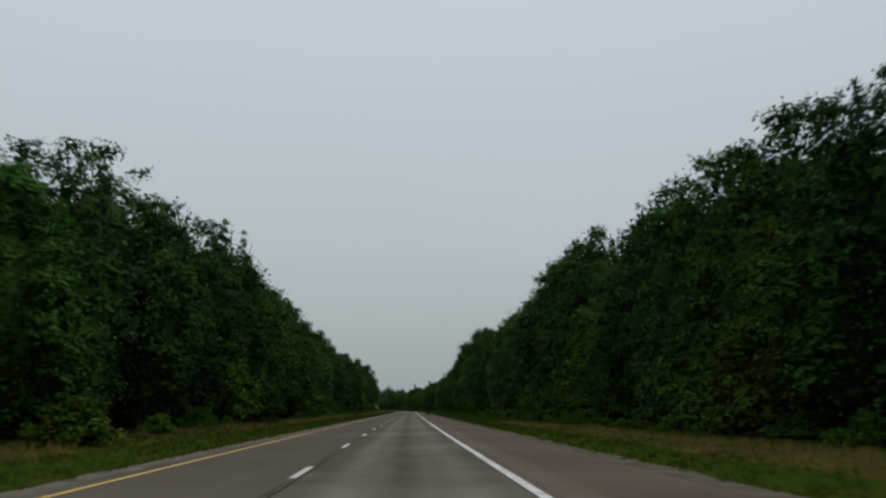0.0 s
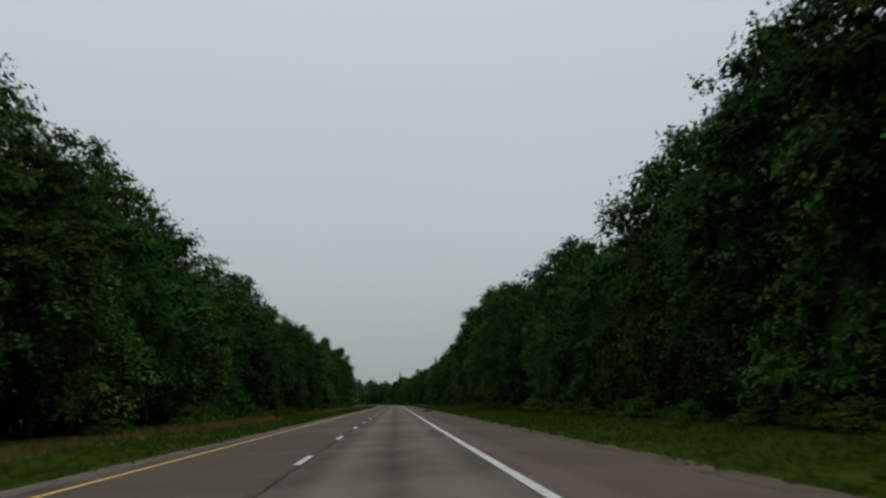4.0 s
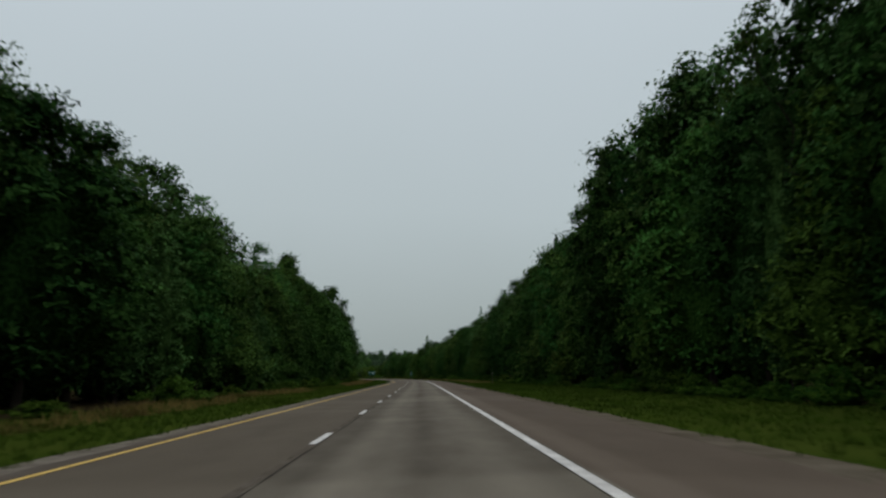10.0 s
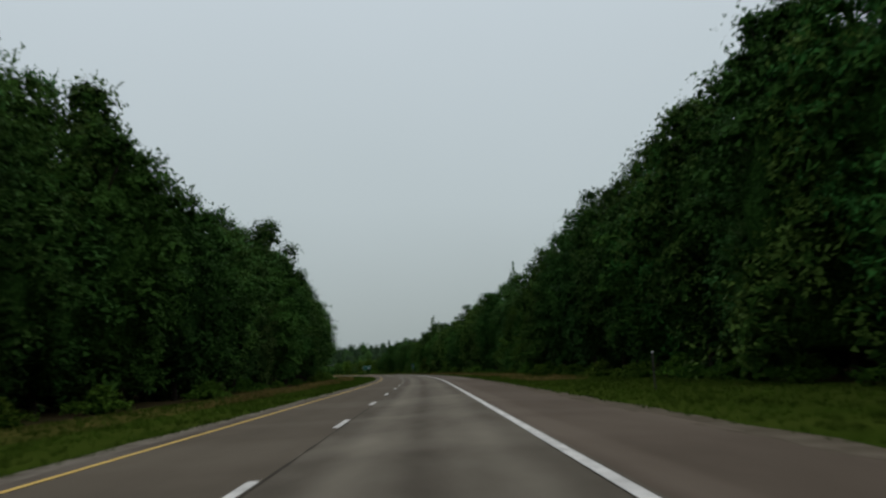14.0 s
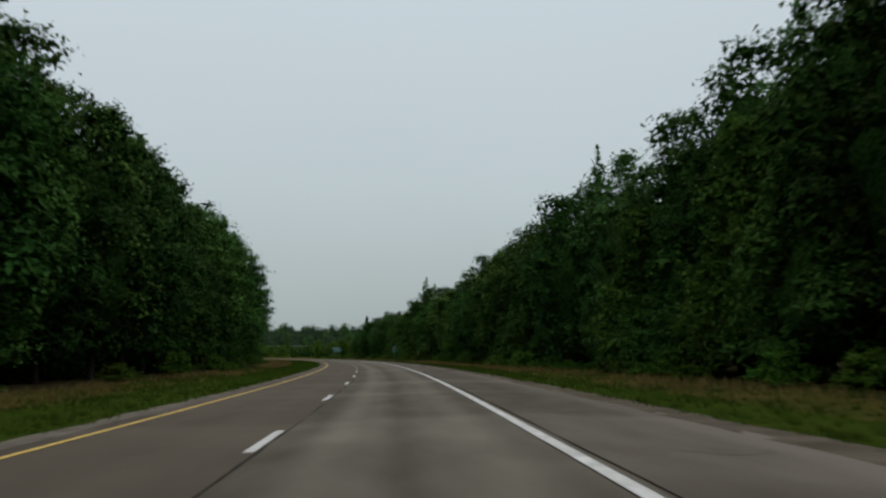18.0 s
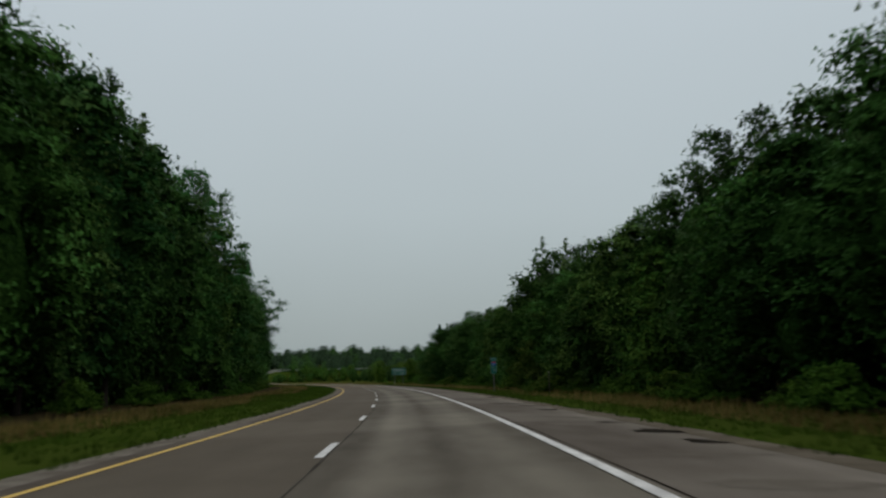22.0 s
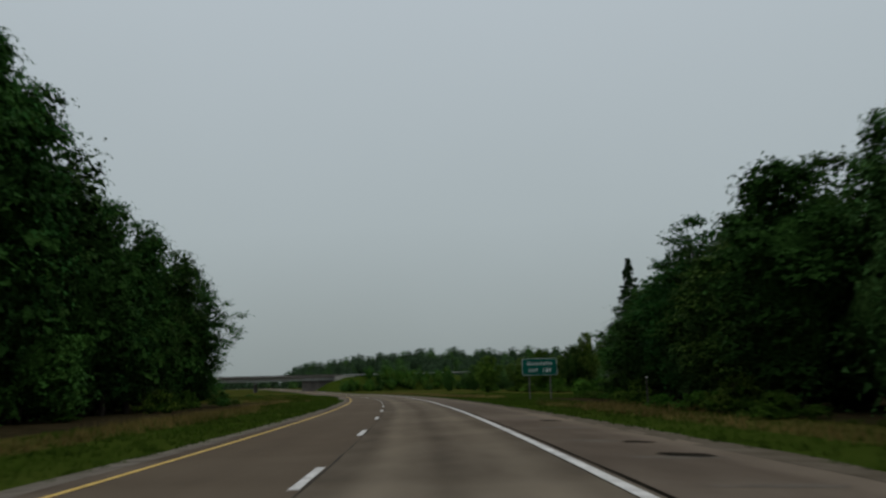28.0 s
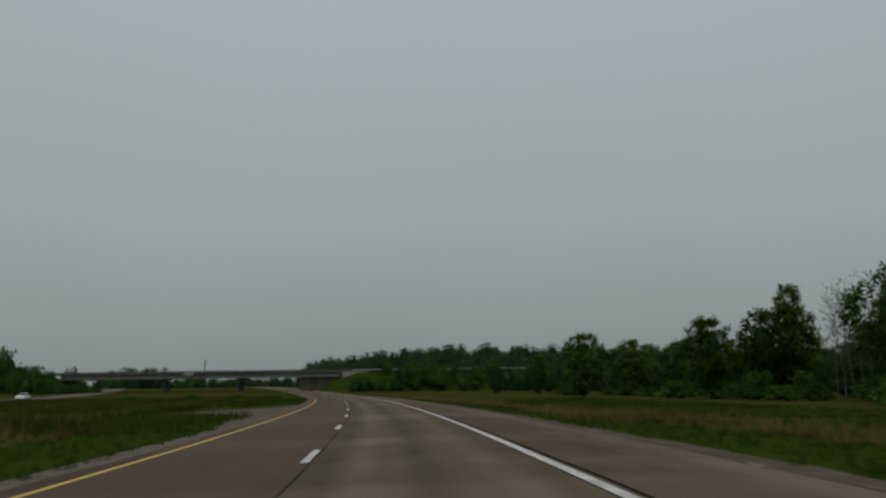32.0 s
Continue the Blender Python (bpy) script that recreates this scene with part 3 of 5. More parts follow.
def skirt_profile(u):
    return (1.02 - u) ** 0.55 * (0.85 + 0.15 * math.sin(9 * u))


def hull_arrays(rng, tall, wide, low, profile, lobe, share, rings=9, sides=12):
    """An uneven closed body added well within the boughs, standing in for the shade inside a crown."""
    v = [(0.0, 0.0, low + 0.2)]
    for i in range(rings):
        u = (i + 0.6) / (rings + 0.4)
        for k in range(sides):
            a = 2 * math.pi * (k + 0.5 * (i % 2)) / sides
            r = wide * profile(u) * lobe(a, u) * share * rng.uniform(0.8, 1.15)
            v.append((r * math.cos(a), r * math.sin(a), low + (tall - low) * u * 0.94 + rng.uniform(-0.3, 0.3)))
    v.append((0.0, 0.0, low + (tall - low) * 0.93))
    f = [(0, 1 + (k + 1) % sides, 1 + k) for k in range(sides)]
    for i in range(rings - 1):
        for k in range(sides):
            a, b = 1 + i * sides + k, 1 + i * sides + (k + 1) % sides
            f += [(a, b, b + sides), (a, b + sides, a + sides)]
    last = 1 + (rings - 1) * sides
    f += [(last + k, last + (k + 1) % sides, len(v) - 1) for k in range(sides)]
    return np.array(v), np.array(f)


def leaf_triangles(pos, nrm, size, rng, sag=0.25):
    """One small pointed leaf spray at each place, lying across the normal given."""
    m = len(pos)
    nrm = nrm / np.linalg.norm(nrm, axis=1)[:, None]
    a = np.cross(nrm, rng.normal(size=(m, 3)))
    a /= np.linalg.norm(a, axis=1)[:, None] + 1e-6
    b = np.cross(nrm, a)
    ln = (size * rng.uniform(0.6, 1.45, m))[:, None]
    wd = ln * rng.uniform(0.55, 0.95, m)[:, None]
    drop = np.array([0, 0, -sag]) * ln
    tri = np.stack([pos - a * ln * 0.4 - b * wd * 0.5, pos - a * ln * 0.4 + b * wd * 0.5, pos + a * ln * 0.6 + drop], 1)
    return tri.reshape(-1, 3)


def pad_leaves(c, out, R, thick, droop, count, rng, rag=0.3):
    """Leaves over one bough: a ragged dome, longer outwards, with a hanging fringe."""
    o = np.array([math.cos(out), math.sin(out), 0.0])
    t = np.array([-o[1], o[0], 0.0])
    phi = rng.uniform(0, 2 * math.pi, count)
    rho = np.sqrt(rng.uniform(0.0, 1.0, count))
    edge = 1 + rag * np.sin(3 * phi + rng.uniform(0, 6.3)) + 0.6 * rag * np.sin(5 * phi + rng.uniform(0, 6.3)) + 0.5 * rag * np.sin(8 * phi + rng.uniform(0, 6.3))
    lx, ly = rho * np.cos(phi) * R * 1.2 * edge, rho * np.sin(phi) * R * edge
    dome = np.sqrt(np.clip(1 - rho ** 2, 0, 1))
    under = rng.uniform(0, 1, count) < 0.15
    lz = thick * R * np.where(under, -0.55 * rng.uniform(0, 1, count) * dome, dome) - droop * (lx + 0.6 * rho ** 2 * R) + rng.normal(0, 0.07 * R, count)
    pos = c + lx[:, None] * o + ly[:, None] * t + lz[:, None] * np.array([0, 0, 1.0])
    nrm = (lx / R * 0.75)[:, None] * o + (ly / R * 0.75)[:, None] * t + (0.3 + 0.6 * dome)[:, None] * np.array([0, 0, 1.0]) + rng.normal(size=(count, 3)) * 0.3
    return pos, nrm


def pad_twigs(c, out, R, thick, droop, count, rng):
    """The close twigs and inner leaves of one bough: ragged sheets under its outer leaves."""
    q, m = pad_leaves(c, out, R * 0.74, thick * 0.85, droop, count, rng, 0.15)
    v = leaf_triangles(q, m + rng.normal(size=q.shape) * 0.15, R * 0.34, rng, 0.15)
    return v, np.arange(len(v)).reshape(-1, 3)


def shoot_leaves(c, out, R, rise_, n, each, rng, far_=1.0):
    """Leading twigs that break the outline of a bough."""
    pos = []
    for k in range(n):
        a = out + rng.normal(0, 0.9)
        d = np.array([math.cos(a), math.sin(a), 0]) * rng.uniform(0.4, 1.0) + np.array([0, 0, rise_ * rng.uniform(0.5, 1.2)])
        d /= np.linalg.norm(d)
        reach = np.linspace(0.45, rng.uniform(1.2, 1.6) * far_, each)[:, None] * R
        pos.append(c + d * reach + rng.normal(0, 0.09 * R, (each, 3)) * np.maximum(0.5, 1.6 - reach / R * 0.8))
    return np.concatenate(pos)


class TreeModel:
    """Trunk and crown of one model tree at the origin; meshes are made once and shared. The crown is built from boughs round an uneven outline."""

    def __init__(self, seed, tall, wide, low, boughs, count, size, leaf, bark=BARK, profile=broad_profile, pad=(0.9, 1.7), thick=0.6, droop=0.22, hull=0.5, shoots=2, shoot_rise=0.7, spread=0.84, base=0.24, limbs=9, mat=54, taper=0.3, shoot_far=1.0, label=""):
        rng = np.random.default_rng(seed)
        self.tall, self.leaf, self.bark, self.label = tall, leaf, bark, label
        self.wv, self.wf = wood_arrays(tall, base, limbs, rng, wide, max(low, tall * 0.08))
        p1, p2, p3 = rng.uniform(0, 6.28, 3)

        def lobe(a, u):
            return 1 + 0.16 * math.sin(2 * a + p1 + 4 * u) + 0.11 * math.sin(3 * a + p2 - 7 * u) + 0.07 * math.sin(11 * u + p3)

        us = np.linspace(0, 1, 200)
        cdf = np.cumsum([profile(u) + 0.25 for u in us])
        pos, nrm, mats = [], [], []
        for i in range(boughs):
            u = float(np.interp((i + rng.uniform(0.1, 0.9)) / boughs, cdf / cdf[-1], us))
            a = i * 2.39996 + rng.normal(0, 0.45)
            R = rng.uniform(*pad) * (1.0 - taper * u)
            r = max(0.0, wide * profile(u) * lobe(a, u) * (rng.uniform(0.74, 1.12) if u < 0.68 else math.sqrt(rng.uniform(0.08, 1.15))) - 0.5 * R) * spread / 0.84
            z = min(low + (tall - low) * u, tall - thick * R * 0.95 - rng.uniform(0.05, 0.5) - 0.1 * r)
            c = np.array([r * math.cos(a), r * math.sin(a), max(z, 0.35)])
            n = int(count * (R / (0.5 * (pad[0] + pad[1]))) ** 1.6)
            deep, hang = thick * rng.uniform(0.75, 1.25), droop * rng.uniform(0.3, 1.5) * (1 - 0.6 * u)
            q, m = pad_leaves(c, a, R, deep, hang, n, rng)
            pos.append(q), nrm.append(m)
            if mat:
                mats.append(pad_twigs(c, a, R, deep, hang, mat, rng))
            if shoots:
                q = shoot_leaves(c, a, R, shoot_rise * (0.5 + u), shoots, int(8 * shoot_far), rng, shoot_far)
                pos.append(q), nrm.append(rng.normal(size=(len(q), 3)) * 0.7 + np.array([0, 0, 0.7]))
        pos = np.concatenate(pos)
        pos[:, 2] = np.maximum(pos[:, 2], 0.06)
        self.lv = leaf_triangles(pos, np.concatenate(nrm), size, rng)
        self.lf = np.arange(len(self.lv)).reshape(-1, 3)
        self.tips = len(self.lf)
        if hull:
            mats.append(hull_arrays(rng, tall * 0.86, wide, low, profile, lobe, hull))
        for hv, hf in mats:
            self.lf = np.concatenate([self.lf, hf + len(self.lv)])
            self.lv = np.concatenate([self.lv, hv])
        self.lv[:, 2] = np.maximum(self.lv[:, 2] * tall / np.sort(self.lv[:, 2])[-12], -0.1)
        self.trunk = self.crown = None

    def meshes(self):
        if self.trunk is None:
            self.trunk = mesh_from("trunk", self.wv, self.wf, self.bark, True)
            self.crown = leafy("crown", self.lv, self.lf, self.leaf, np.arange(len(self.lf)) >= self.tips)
        return self.trunk, self.crown


class SpruceModel(TreeModel):
    """Whorls of drooping boughs, shorter towards a pointed top, each a tapering spray of needles."""

    def __init__(self, seed, tall, wide, leaf, label, step=0.36):
        rng = np.random.default_rng(seed)
        self.tall, self.leaf, self.bark, self.label = tall, leaf, BARK, label
        self.wv, self.wf = wood_arrays(tall, 0.2, 0, rng, 0.1, 1.0, 0.04)
        pos, nrm = [], []
        z = 0.6
        while z < tall - 0.1:
            u = z / tall
            reach = wide * (1 - u) ** 0.85 * rng.uniform(0.65, 1.15) + 0.15
            for k in range(max(4, int(9 * (1 - u) + 3))):
                a = rng.uniform(0, 6.283)
                ln = reach * rng.uniform(0.6, 1.1)
                n = int(16 + 50 * ln / wide)
                q = np.sqrt(rng.uniform(0.02, 1, n))
                side = rng.normal(0, 0.22, n) * ln * (1.15 - q) + rng.normal(0, 0.05, n)
                x, y = q * ln * math.cos(a) - side * math.sin(a), q * ln * math.sin(a) + side * math.cos(a)
                zz = z - 0.28 * q * ln + 0.12 * ln * q ** 3 + rng.normal(0, 0.07, n) - 0.1 * np.abs(side)
                pos.append(np.stack([x, y, zz], 1))
                nrm.append(rng.normal(size=(n, 3)) * 0.5 + np.array([0, 0, 1.0]))
            z += step * (0.55 + 0.45 * (1 - u)) * rng.uniform(0.75, 1.25)
        pos = np.concatenate(pos)
        self.lv = leaf_triangles(pos, np.concatenate(nrm), 0.30, rng, 0.3)
        self.lf = np.arange(len(self.lv)).reshape(-1, 3)
        self.tips = len(self.lf)
        self.trunk = self.crown = None


MODELS = {
    "oak": [TreeModel(11 + i, 22, 4.7, 2.2, 70, 135, 0.27, (LEAF_OAK, LEAF_DEEP)[i % 2], pad=(1.3, 2.4), thick=1.05, droop=0.06, label="tall dark green oak in full leaf at the wood's edge") for i in range(4)],
    "maple": [TreeModel(31 + i, 20, 4.4, 1.5, 84, 110, 0.26, (LEAF_MAPLE, LEAF_OAK)[i % 2], pad=(1.1, 2.1), thick=0.85, droop=0.16, label="mid-green maple with layered boughs, leafy down to the ground") for i in range(4)],
    "beech": [TreeModel(41 + i, 16, 4.6, 0.9, 84, 108, 0.25, (LEAF_MAPLE, LEAF_LIME, LEAF_MAPLE)[i], profile=skirt_profile, pad=(1.0, 1.9), thick=0.75, droop=0.24, label="low spreading maple with drooping boughs over the grass") for i in range(3)],
    "poplar": [TreeModel(51 + i, 23, 2.5, 1.0, 74, 100, 0.23, LEAF_POPLAR, profile=tall_profile, pad=(0.7, 1.3), thick=1.1, droop=0.0, shoots=4, shoot_rise=1.8, taper=0.65, base=0.2, label="slender upright poplar with light green leaves") for i in range(3)],
    "airy": [TreeModel(71 + i, 23, 4.7, 4.0, 62, 150, 0.25, LEAF_OAK, pad=(0.8, 1.7), thick=0.6, droop=0.08, hull=0.0, mat=22, shoots=2, spread=0.95, limbs=22, label="open-crowned oak with sky showing through its limbs") for i in range(3)],
    "spires": [TreeModel(86 + i, 19, 4.3, 0.3, 84, 95, 0.22, LEAF_MAPLE, pad=(0.9, 1.6), thick=1.0, droop=0.06, shoots=4, shoot_rise=4.0, shoot_far=2.2, label="leafy green tree with upright shoots at its top") for i in range(2)],
    "spruce": [SpruceModel(91 + i, 18, 4.0, NEEDLES, "dark pointed spruce with drooping boughs") for i in range(2)],
    "ragged": [TreeModel(97 + i, 13, 2.3, 3.0, 30, 16, 0.13, LEAF_DRY, bark=BARK_PALE, pad=(0.4, 0.9), hull=0.0, mat=0, shoots=1, limbs=90, base=0.10, label="thin half-bare tree with sparse pale leaves") for i in range(3)],
    "field": [TreeModel(121 + i, 9, 3.4, 0.2, 80, 95, 0.19, (LEAF_MAPLE, LEAF_LIME, LEAF_SHRUB)[i], pad=(0.6, 1.25), thick=0.95, droop=0.1, base=0.15, label="round-headed young maple standing in the field") for i in range(3)],
    "back": [TreeModel(101 + i, 22, 5.2, 1.0, 40, 20, 0.55, LEAF_OAK, pad=(1.5, 2.6), thick=1.0, limbs=0, shoots=0, hull=0.65, mat=14) for i in range(3)],
    "ridge": [TreeModel(111 + i, 22, 4.7, 7.0, 42, 70, 0.28, LEAF_OAK, pad=(1.1, 2.2), thick=1.0, droop=0.06, limbs=5, mat=34) for i in range(4)] + [TreeModel(116 + i, 22, 3.3, 7.0, 40, 64, 0.26, LEAF_POPLAR, profile=tall_profile, pad=(0.8, 1.5), thick=1.1, droop=0.0, shoots=4, shoot_rise=1.5, limbs=4, mat=28) for i in range(2)],
    "far": [TreeModel(131 + i, 18, 5.6, 0.3, 34, 16, 0.75, LEAF_OAK, pad=(1.5, 2.8), thick=0.95, limbs=0, shoots=0, hull=0.65, mat=14) for i in range(4)],
    "bushy": [TreeModel(136 + i, 9, 3.8, 0.0, 44, 34, 0.28, LEAF_MAPLE, pad=(0.9, 1.6), thick=0.85, limbs=0, shoots=1, hull=0.6, mat=16) for i in range(3)],
    "shrub": [TreeModel(141 + i, 2.2, 1.7, 0.05, 34, 34, 0.13, LEAF_SHRUB, profile=skirt_profile, pad=(0.32, 0.62), thick=0.8, base=0.05, limbs=6, shoots=2, label="leafy green shrub at the foot of the trees") for i in range(4)],
}
rnd = random.Random(5)


def placing(src, place, tall, wide=1.0):
    k = tall / src.tall
    w = max(0.6, min(1.35, 0.5 + 0.5 * k)) * wide * rnd.uniform(0.9, 1.12)
    return Matrix.Translation(place) @ Matrix.Rotation(rnd.uniform(0, 6.283), 4, "Z") @ Matrix.Diagonal((w, w * rnd.uniform(0.9, 1.1), k, 1))


def plant(kind, place, tall, group="", wide=1.0, name="tree", category="tree", label=""):
    src = rnd.choice(MODELS[kind])
    trunk, crown = src.meshes()
    ob = new(name)
    ob.matrix_world = placing(src, place, tall, wide)
    for nm, me in (("trunk" if category == "tree" else "stem", trunk), ("crown" if category == "tree" else "foliage", crown)):
        o = new(nm, me)
        o.parent = ob
    return tagged(ob, label or src.label, category, group)


class Thicket:
    """Many trees joined into one mesh of stuff: crowns by leaf colour, trunks apart."""

    def __init__(self, mix=()):
        self.crowns, self.trunks, self.mix = {}, [], mix

    def add(self, kind, place, tall, wide=1.0):
        src = rnd.choice(MODELS[kind])
        m = np.array(placing(src, place, tall, wide))
        leaf = rnd.choice(self.mix) if self.mix else src.leaf
        self.crowns.setdefault(leaf.name, (leaf, []))[1].append((src.lv @ m[:3, :3].T + m[:3, 3], src.lf, np.arange(len(src.lf)) >= src.tips))
        self.trunks.append((src.wv @ m[:3, :3].T + m[:3, 3], src.wf, np.zeros(len(src.wf), dtype=bool)))

    def build(self, name, label):
        def joined(parts):
            vs, fs, ks, o = [], [], [], 0
            for v, f, k in parts:
                vs.append(v), fs.append(f + o), ks.append(k)
                o += len(v)
            return np.concatenate(vs), np.concatenate(fs), np.concatenate(ks)

        root = new(name)
        tagged(root, label, "woods", kind="stuff")
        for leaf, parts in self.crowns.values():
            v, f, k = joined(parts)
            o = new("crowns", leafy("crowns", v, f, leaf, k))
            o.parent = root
        v, f, k = joined(self.trunks)
        o = new("trunks", mesh_from("trunks", v, f, BARK, True))
        o.parent = root


# crown tops along the two edges of the wood: distance along the road and height
LEFT_S = [40, 120, 139, 144, 150, 159, 168, 176, 186, 203, 212, 228, 247, 265, 280, 300, 311, 326, 335, 356, 372, 383, 389, 400, 411, 420, 435, 448, 471, 503, 527, 551, 580, 590, 607, 620, 642, 650, 656, 664, 682, 702, 717, 725, 731, 740, 750, 761, 775]
LEFT_H = [17.5, 14.4, 14.4, 17.5, 19.4, 20, 19.6, 18.5, 21.8, 22.5, 19.1, 20.8, 22.1, 17, 17.7, 20.1, 18.8, 19.2, 19.4, 18.5, 20, 20.4, 18.8, 16.4, 15.6, 17, 20, 21.6, 20.6, 23.7, 22.7, 22.1, 22, 23.3, 25.8, 26.8, 25.8, 20.6, 18, 18.7, 20.1, 18.5, 22.1, 23, 20.1, 17, 16.5, 14.9, 12.4]
RIGHT_S = [40, 138, 149, 157, 169, 180, 200, 230, 247, 255, 265, 274, 281, 293, 308, 319, 332, 343, 356, 376, 388, 396, 410, 438, 472, 490, 506, 518, 530, 541, 555, 568, 582, 594, 607, 625, 637, 651, 661, 669, 687, 709, 717, 730, 747, 764]
RIGHT_H = [19.6, 19.2, 21.2, 22.5, 22.9, 22.2, 24.7, 27.3, 25.8, 21.6, 19.4, 20.1, 22.7, 24.7, 25.2, 23, 22.2, 25.2, 27.3, 29.9, 27.3, 25.2, 24.2, 25.8, 24, 22.8, 21.9, 20.1, 18.7, 18.5, 18, 17.1, 17.1, 16.9, 16.3, 14.9, 16.3, 16, 15, 13.4, 13, 14.4, 13.4, 13, 12.4, 11.3]


def left_edge(s):
    return float(np.interp(s, [0, 400, 480, 620, 700, 790], [-16.3, -16.6, -17.6, -18.2, -21.3, -21.2]))


def right_edge(s):
    return float(np.interp(s, [0, 460, 540, 640, 720, 764], [24.0, 23.5, 19.0, 18.5, 19.0, 26.0]))


woods = Thicket((LEAF_OAK, LEAF_DEEP, LEAF_MAPLE, LEAF_OAK, LEAF_POPLAR))
for side, edge, ss, hh, end in (("median", left_edge, LEFT_S, LEFT_H, 765.0), ("outer", right_edge, RIGHT_S, RIGHT_H, 756.0)):
    sg = -1 if side == "median" else 1
    s = 62.0
    while s < end:
        top = float(np.interp(s, ss, hh))
        kind = rnd.choice(["maple", "beech", "maple", "poplar"] if side == "outer" and 500 < s < 720 else ["oak", "maple", "maple", "oak", "beech", "poplar"])
        low = (0.5, 0.72) if kind == "beech" else (0.66, 0.88)
        plant(kind, at(s, edge(s) + sg * rnd.uniform(-0.7, 1.0), GROUND_Z), top * rnd.uniform(*low), "trees along the %s wood edge" % side)
        s += rnd.uniform(5.6, 7.6)
    s = 58.0
    while s < end:
        top = float(np.interp(s, ss, hh)) * 1.03
        woods.add("ridge", at(s, edge(s) + sg * rnd.uniform(3.0, 5.0), GROUND_Z), top * rnd.uniform(0.90, 1.0))
        s += rnd.uniform(3.8, 5.4)
    for depth, lo in ((7.8, 0.84),):
        s = 50.0
        while s < end - 6:
            top = float(np.interp(s, ss, hh))
            woods.add("back", at(s, edge(s) + sg * (depth + rnd.uniform(-1.5, 1.5)), GROUND_Z), top * rnd.uniform(lo, lo + 0.12))
            s += rnd.uniform(5.0, 7.5)
    for depth in (2.8, 19.0):
        s = 52.0
        while s < end:
            woods.add("back" if depth > 10 else "bushy", at(s, edge(s) + sg * (depth + rnd.uniform(-1, 1)), GROUND_Z), rnd.uniform(5.5, 9.0))
            s += rnd.uniform(4.0, 6.0) if depth < 10 else rnd.uniform(3.5, 4.5)
woods.build("woodland", "dense dark deciduous wood behind the first row of trees")

# trees that stand out of the edge: distance, offset, height, kind
STANDING = [
    (192, -20, 23.5, "poplar"), (198, -19, 23.5, "poplar"), (300, -25, 23.5, "airy"), (309, -22, 22, "airy"), (443, -21, 23, "oak"),
    (447, -27, 25.5, "airy"), (407, -19, 16, "spires"), (412, -20, 16.6, "spires"), (418, -20, 17.4, "spires"), (424, -21, 18.8, "spires"), (430, -21, 20, "spires"),
    (500, -19, 23.5, "oak"), (551, -22, 24, "spruce"), (620, -20, 24.5, "poplar"), (655, -18, 17, "airy"), (663, -19, 17.5, "airy"), (676, -18.5, 20, "airy"), (683, -19, 20.3, "airy"),
    (713, -22, 21, "oak"), (721, -22, 22.4, "oak"), (726, -22, 21, "oak"), (761, -20.5, 15, "oak"), (766, -19.6, 13.8, "airy"), (765, -20.0, 8.5, "beech"), (762, -19.5, 10, "maple"),
    (229, 27, 25.5, "oak"), (372, 26, 29, "oak"), (380, 25, 27.5, "airy"), (282, 26, 22, "poplar"), (274, 27, 20, "poplar"), (440, 26, 25, "spruce"),
    (497, 24, 22, "poplar"), (546, 24.5, 22.3, "poplar"), (384, 22, 25.5, "oak"), (389, 22.5, 24.5, "oak"), (636, -19.5, 24, "airy"), (642, -19.5, 24.5, "airy"), (646, -19.5, 23.5, "airy"), (739, -21, 16.5, "oak"), (748, -20.5, 15.5, "oak"), (607, 25, 19, "airy"), (637, 21.5, 16.5, "poplar"), (651, 22.5, 19.2, "poplar"), (656, 23, 18.6, "poplar"), (577, 22, 15.8, "ragged"), (719, 21, 13, "poplar"), (728, 21, 12.5, "airy"),
    (768, 30, 16.3, "spruce"), (764, 33, 13.6, "spruce"), (774, 32, 11.6, "spruce"), (757, 29, 11.5, "oak"), (761, 33, 12.5, "oak"),
]
for s, d, tall, kind in STANDING:
    plant(kind, at(s, d, GROUND_Z), tall * 1.01)

# shrubs at the foot of the trees
for side, edge, end in ((-1, left_edge, 786.0), (1, right_edge, 770.0)):
    s = 70.0
    while s < end:
        plant("shrub", at(s, edge(s) - side * rnd.uniform(2.0, 3.8), GROUND_Z), rnd.uniform(0.7, 1.9), "shrubs along the wood", rnd.uniform(0.9, 1.5), "shrub", "shrub")
        s += rnd.uniform(9.0, 20.0) if side < 0 else rnd.uniform(3.6, 8.0)

plant("shrub", at(133, -11.2, GROUND_Z), 2.1, "shrubs along the wood", 1.4, "shrub", "shrub", "bright green shrub standing out in the grass")

# ---- open land by the overpass ----
for s, d, tall, kind, wide in ((863, 32.8, 8.9, "field", 0.85), (874, 44.8, 8.6, "field", 1.0), (840, 39.2, 9.0, "field", 0.8), (841, 46.1, 10.0, "field", 0.8), (840, 49.1, 12.6, "field", 0.62),
                               (826, 51.5, 13.0, "field", 1.0), (818, 48, 13.5, "field", 0.85), (808, 46, 11.0, "field", 0.85), (797, 42, 13.0, "field", 0.8), (787, 38, 10.0, "field", 0.9), (780, 34, 10.0, "field", 1.0),
                               (847, 63.8, 9.0, "field", 1.2), (884, 58.7, 9.5, "field", 1.2), (921, 44.7, 8.5, "field", 0.9), (951, 44.6, 7.5, "field", 0.9)):
    plant(kind, at(s, d, GROUND_Z), tall, "trees in the field", wide)
